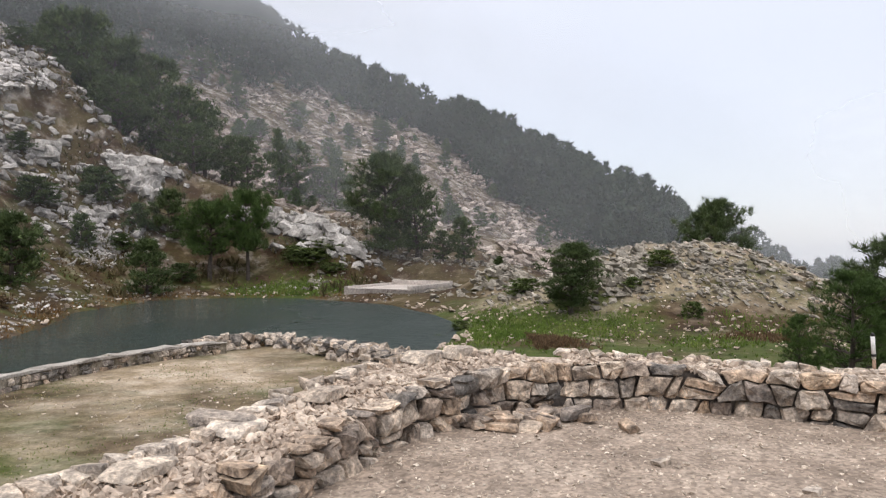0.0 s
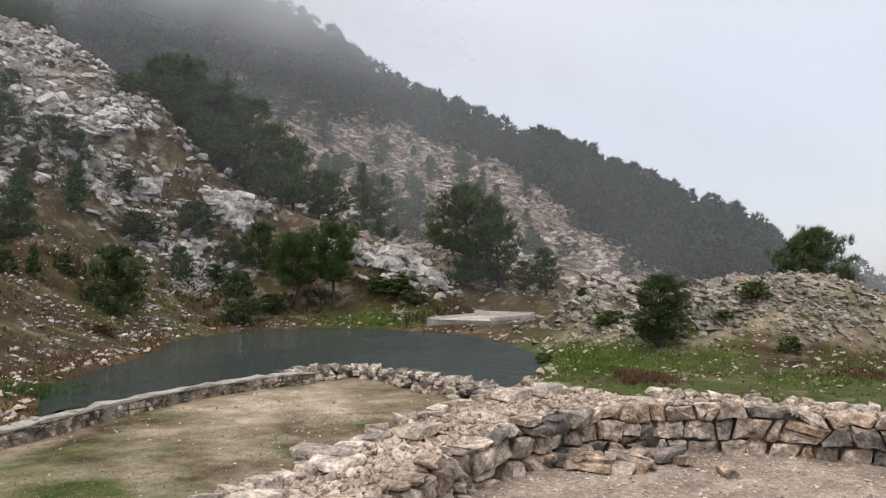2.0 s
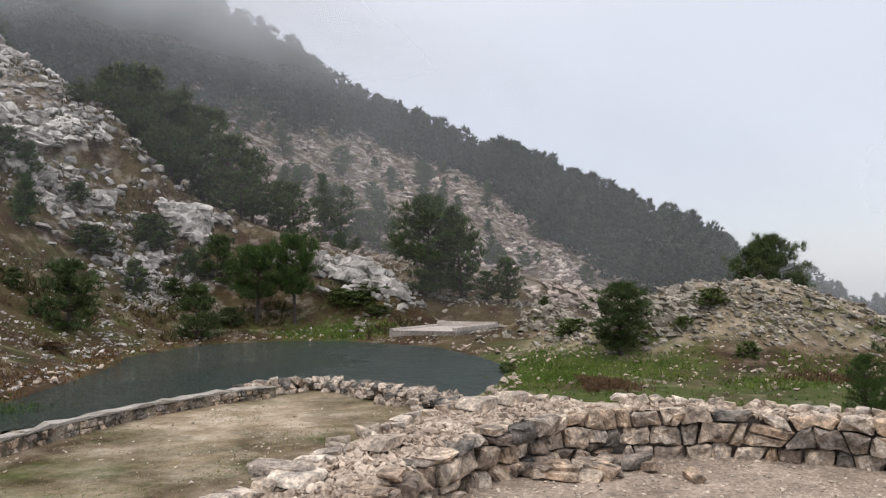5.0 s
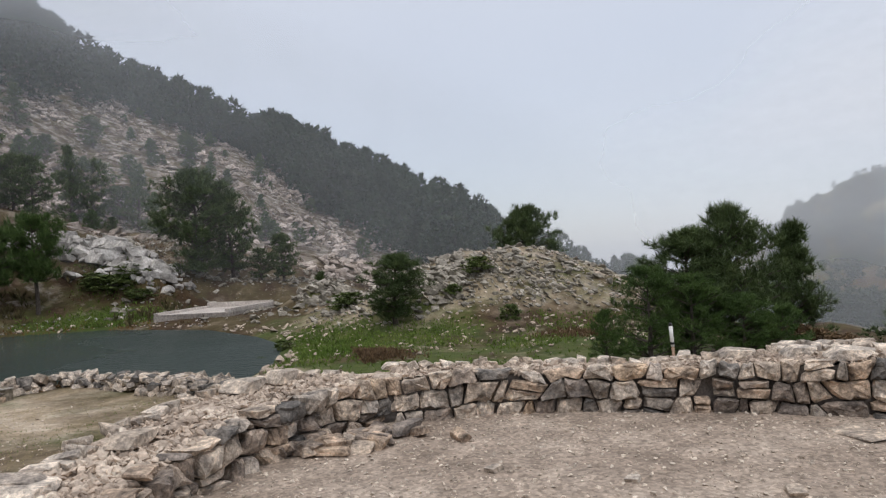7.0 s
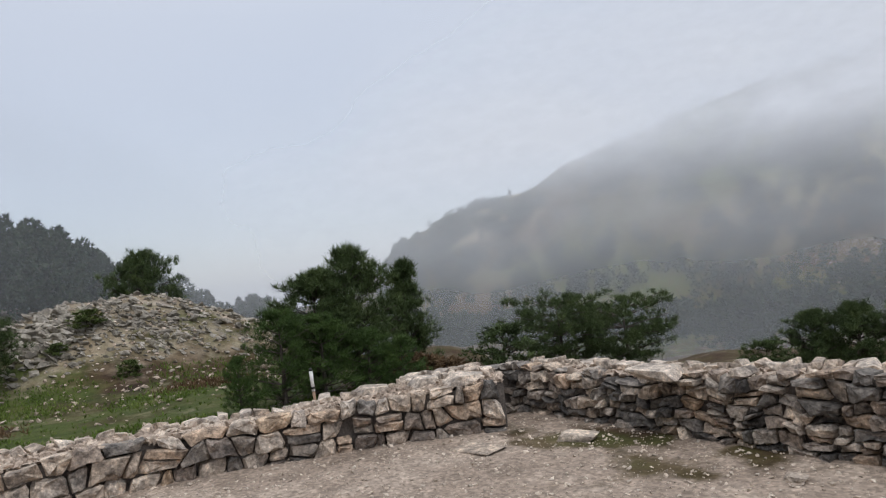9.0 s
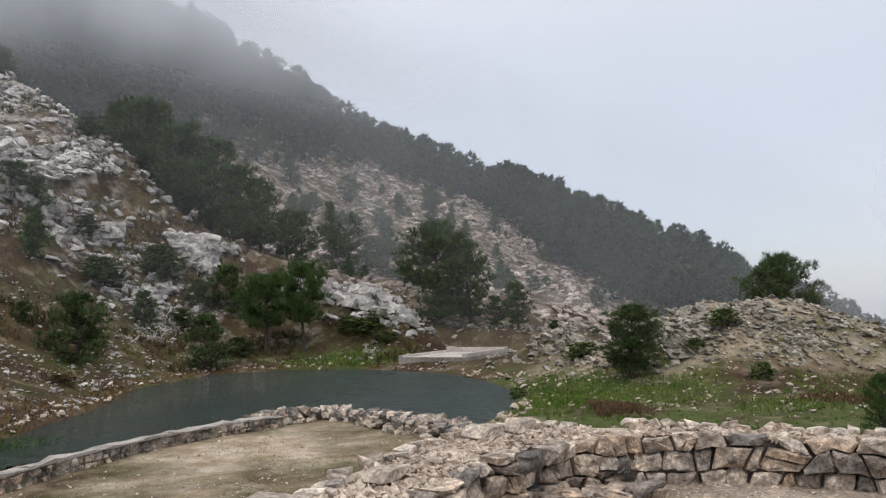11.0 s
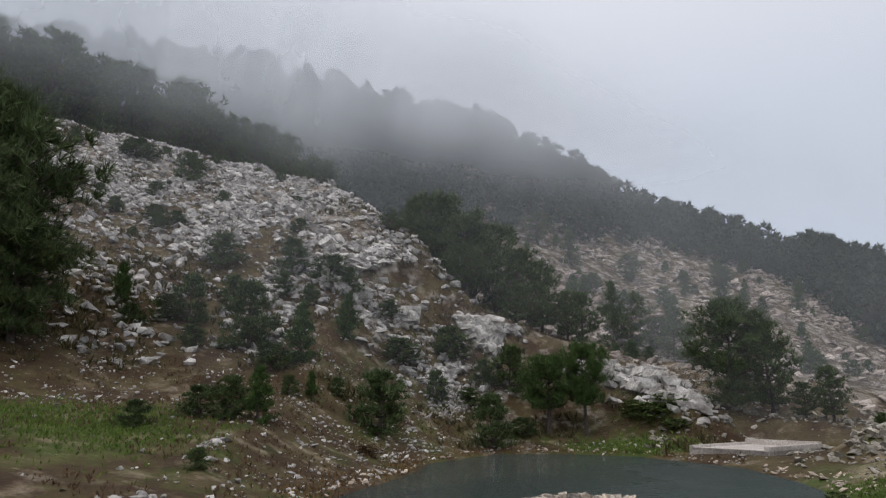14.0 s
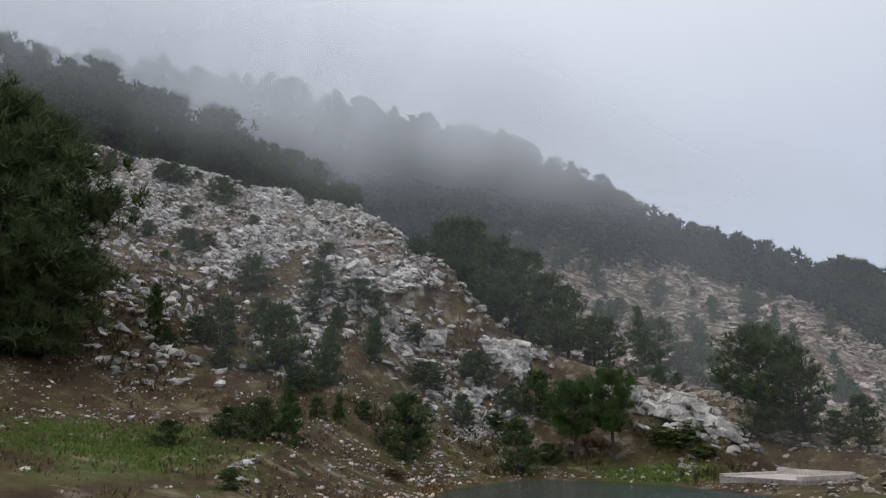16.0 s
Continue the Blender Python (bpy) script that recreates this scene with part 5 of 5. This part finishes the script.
SHORE_SHRUBS = [(-21.3, 41.8, 1.76, 1.50), (-19.7, 43.3, 0.91, 1.44), (-17.7, 45.6, 2.81, 2.42), (-19.4, 45.2, 1.65, 1.57), (-19.9, 32.7, 2.96, 2.75), (-22.7, 30.4, 1.33, 0.91), (-23.0, 29.0, 0.95, 0.95), (-25.6, 32.8, 0.66, 1.20), (-22.9, 33.0, 0.93, 0.96), (-21.3, 18.4, 0.88, 1.17), (-21.0, 21.1, 1.11, 1.56), (-20.2, 21.9, 1.5, 1.4), (-19.3, 22.5, 1.94, 1.5), (-15.7, 15.9, 0.57, 0.72), (-16.5, 39.5, 2.75, 2.3), (-15.5, 42.1, 0.97, 1.79), (-48.6, 41.8, 1.26, 2.10), (-53.4, 49.5, 2.85, 2.79), (-62.2, 50.3, 1.81, 4.29)]
for k, (x, y, tall, wide) in enumerate(HILL_SHRUBS + SHORE_SHRUBS):
    stand(SHRUBS[1] if tall > wide * 1.25 else SHRUBS[0], x, y, tall * 1.08, wide * 1.1)
for x, y, tall, wide in ((-8.6, 45.4, 0.8, 3.0), (-7.6, 46.3, 0.7, 2.2), (-6.9, 44.2, 0.5, 1.8), (-9.6, 45.9, 0.7, 1.5), (8.2, 26.8, 0.56, 1.2), (8.4, 23.8, 0.5, 0.8), (3.3, 29.0, 0.6, 1.6), (7.0, 26.1, 0.43, 0.7), (-0.2, 23.0, 0.35, 0.8), (0.6, 24.5, 0.3, 0.7), (-3.2, 20.1, 0.25, 0.5)):
    stand(SHRUBS[2], x, y, tall, wide)
for x, y, tall, wide in ((12.6, 14.6, 1.1, 1.6), (13.6, 14.6, 1.0, 1.8), (14.6, 14.9, 0.8, 1.8), (-17.5, 27.5, 0.4, 1.4), (-21.5, 36.0, 0.6, 1.6), (-24.0, 26.0, 0.5, 1.5)):
    stand(DRYB[0], x, y, tall, wide)

# scrub dotted over the rocky slopes
rng = np.random.default_rng(91)
for x, y in sample(58, 21, -9, 62, 118, lambda x, y, b, r: (np.degrees(np.arctan2(height(x, y) - EYE, r)) < np.interp(b, [-8, -5, -2, 1, 4, 10, 19], [1, 4, 7, 9, 10.5, 12, 14])) * 1.0, rng):
    tall = rng.uniform(0.8, 2.4)
    stand(SHRUBS[rng.integers(0, 2)], x, y, tall, tall * rng.uniform(0.8, 1.3), label="small dark shrub on the far rocky slope")
for x, y in sample(30, 58, 30, 44, 88, lambda x, y, b, r: smooth(0.25, 0.5, crest_share(b, r)) * (crest_share(b, r) < 0.95), rng):
    tall = rng.uniform(0.5, 1.5)
    stand(SHRUBS[0], x, y, tall, tall * rng.uniform(0.9, 1.7), label="low dark shrub among white limestone blocks")

# pines by the pond, on the mound and behind the wall
stand(FINE[3], -14.1, 42.9, 4.8, 4.1, 40)
stand(FINE[3], -12.0, 43.6, 5.5, 3.6, 140)
stand(FINE[2], 4.6, 25.3, 2.5, 2.8, 10)
stand(FINE[0], 13.4, 35.0, 4.7, 3.9, 200)
stand(FINE[0], 11.35, 15.6, 3.7, 2.8, 90)
stand(FINE[2], 10.1, 15.6, 3.05, 3.2, 20)
stand(FINE[1], 14.3, 17.0, 3.75, 3.0, 60)
for x, y, tall, wide in ((8.5, 14.7, 2.2, 1.9), (9.4, 14.4, 2.0, 1.9), (10.6, 14.2, 1.6, 1.7), (11.5, 14.0, 1.5, 1.5), (7.5, 14.9, 1.3, 0.9)):
    stand(YOUNG[0], x, y, tall, wide)
stand(FLAT[0], 19.9, 15.3, 3.3, 3.0, 10)
stand(FLAT[1], 21.9, 14.0, 3.5, 2.9, 120)
stand(MID[0], 17.1, 15.6, 2.1, 2.7)
stand(FINE[2], 26.4, 9.4, 2.9, 2.6)
stand(FINE[0], 27.0, 8.0, 3.1, 2.7)
stand(FINE[2], 28.0, 6.3, 3.4, 3.0)
stand(MID[0], 24.6, 10.3, 1.9, 2.2)

# pines of the far slope
SLOPE = [(-31.8, 93.3, 4.19, 4.6), (-26.6, 91.3, 4.40, 4.4), (-19.2, 94.5, 3.66, 3.5), (-8.5, 101.4, 3.04, 3.1), (-13.1, 98.5, 2.16, 2.7), (-15.3, 66.0, 5.69, 3.6), (-13.6, 66.0, 5.12, 4.0), (-10.0, 66.2, 5.45, 3.6), (-11.9, 68.2, 2.77, 2.8), (-8.7, 101.2, 2.62, 2.62), (-3.3, 85.4, 2.40, 2.33), (1.4, 47.8, 2.9, 2.3), (0.0, 48.0, 2.0, 2.0), (3.2, 40.6, 1.5, 1.6)]
for k, (x, y, tall, wide) in enumerate(SLOPE):
    stand(MID[k % 3] if wide > 0.75 * tall else MID[1], x, y, tall * 1.05, wide * 1.15)
stand(FINE[0], -3.8, 48.0, 6.6, 6.2, 70)
stand(MID[2], -1.8, 48.9, 5.6, 4.2)

# the tall dark pines at the foot of the hill, and the row along its crest
for x, y, tall, wide in ((-37.1, 21.9, 12.5, 10.0), (-39.5, 20.5, 13.5, 10.0), (-36.5, 19.5, 10.0, 8.0), (-35.6, 22.4, 6.5, 6.5)):
    stand(FINE[0], x, y, tall, wide)
rng = np.random.default_rng(77)


def at_bearing(tree, b, r, top_angle, slim):
    """A pine at a bearing and distance whose top stands at an angle above the level."""
    x, y = -r * math.sin(radians(b)), r * math.cos(radians(b))
    tall = r * math.tan(radians(top_angle)) + EYE - float(height(x, y))
    if tall > 1.5:
        stand(tree, x, y, tall, tall * slim)


for b in np.arange(36.5, 70, 0.95):
    top_angle = float(np.interp(b, [36, 37.5, 40.4, 45, 46.7, 51.5, 56.3, 62.3, 66], [18.6, 19.6, 20.6, 21.4, 23.2, 23.8, 25.6, 25.8, 25]))
    at_bearing(MID[rng.integers(0, 3)], b, float(np.interp(b, BEAR, CREST_R)) + rng.uniform(0, 9), top_angle - rng.uniform(-0.7, 1.8), rng.uniform(0.6, 0.9))
for b, top_angle in ((30.0, 14.6), (29.0, 16.0), (27.8, 16.6), (26.4, 16.2), (25.2, 14.6), (24.0, 15.0), (22.2, 13.9), (20.6, 12.0), (18.6, 10.9), (16.6, 8.6), (15.4, 8.6)):
    at_bearing(MID[rng.integers(0, 3)], b, float(np.interp(b, BEAR, CREST_R)) + rng.uniform(4, 7), top_angle, 0.85)
for b, top_angle in ((28.0, 13.6), (24.6, 12.4), (19.4, 9.4)):
    at_bearing(MID[0], b, float(np.interp(b, BEAR, CREST_R)) + 1.5, top_angle, 1.1)
for pattern in FINE + FLAT + YOUNG + MID + SHRUBS + DRYB:
    drop(pattern)


# ---- woods too far off to count ----
def far_pine(rng, form, clumps, blades=5):
    """Clump blades of one small distant pine, a metre high."""
    h = rng.uniform(0.08, 1, clumps)
    w = np.array([crown_width(form, k) for k in h]) * 0.36 * np.sqrt(rng.uniform(0.15, 1, clumps))
    a = rng.uniform(0, 2 * np.pi, clumps)
    c = np.column_stack([w * np.cos(a), w * np.sin(a), h])
    return tufts(rng, c, np.column_stack([np.cos(a) * 0.6, np.sin(a) * 0.6, np.full(clumps, 0.5)]), np.full(clumps, 1.2 / math.sqrt(clumps)), blades, 0.20, 0.8, True)


def woods(name, label, spots, tall, mat, rng, clumps=120):
    kinds = [far_pine(rng, form, clumps) for form in ("cone", "round", "round", "cone", "round")]
    verts, faces, start = [], [], 0
    z, size, turn = height(spots[:, 0], spots[:, 1]), tall * rng.uniform(0.65, 1.25, len(spots)), turns(rng, len(spots), 0.03)
    for k in range(len(spots)):
        v, f = kinds[rng.integers(0, 5)]
        wide = rng.uniform(0.85, 1.2)
        verts.append((v * (wide, wide, 1) * size[k]) @ turn[k].T + (spots[k, 0], spots[k, 1], z[k] - 0.1))
        faces.append(f + start)
        start += len(v)
    return tagged(new(name, mesh_from(name, np.concatenate(verts), np.concatenate(faces), mat)), label, "forest", kind="stuff")


def wooded(x, y, b, r):
    up = np.degrees(np.arctan2(height(x, y) - EYE, r))
    edge = np.interp(b, [-24, -10, -8.5, -5, -2, 1, 4, 10, 19, 24, 26], [-6, -1.0, 0.8, 3.4, 6.4, 8.6, 10.0, 11.6, 13.5, 13.0, 5])
    return (up > edge + 0.7 * fract_noise(x, y, 8, 51)) * (r > np.maximum(np.interp(b, BEAR, GULLY_R) + 10, 84)) * (0.6 + 0.4 * (fract_noise(x, y, 7, 52) > -0.35))


woods("forest", "dense dark pine forest on the mountainside fading into mist", sample(1050, 66, -24, 62, 156, wooded, rng), 7.0, FAR_NEEDLES, rng)
woods("forest", "dark pine rows beyond the mound", sample(160, -20, -38, 95, 160, lambda x, y, b, r: 1.0 + 0 * x, rng), 4.5, FAR_NEEDLES, rng)
across = lambda x, y, b, r: smooth(-0.06, 0.1, fract_noise(x, y, 34, 53) + 0.4 * fract_noise(x, y, 13, 54) + 0.35 * smooth(-60, -68, b) * smooth(330, 270, r) - 0.35 * smooth(300, 360, r) + 0.15) + 0.03
woods("forest", "dim pine woods across the misty valley", sample(2100, -39, -92, 105, 400, across, rng), 6.0, FAR_NEEDLES, rng, 52)
woods("forest", "sparse trees high on the misty mountain", sample(200, -39, -92, 300, 418, lambda x, y, b, r: 0.6 + 0 * x, rng), 5.0, FAR_NEEDLES, rng, 42)
woods("forest", "scattered small pines on the valley floor", sample(46, -46, -78, 82, 135, lambda x, y, b, r: 0.5 + 0.5 * (fract_noise(x, y, 9, 56) > 0), rng), 4.6, FAR_NEEDLES, rng, 150)
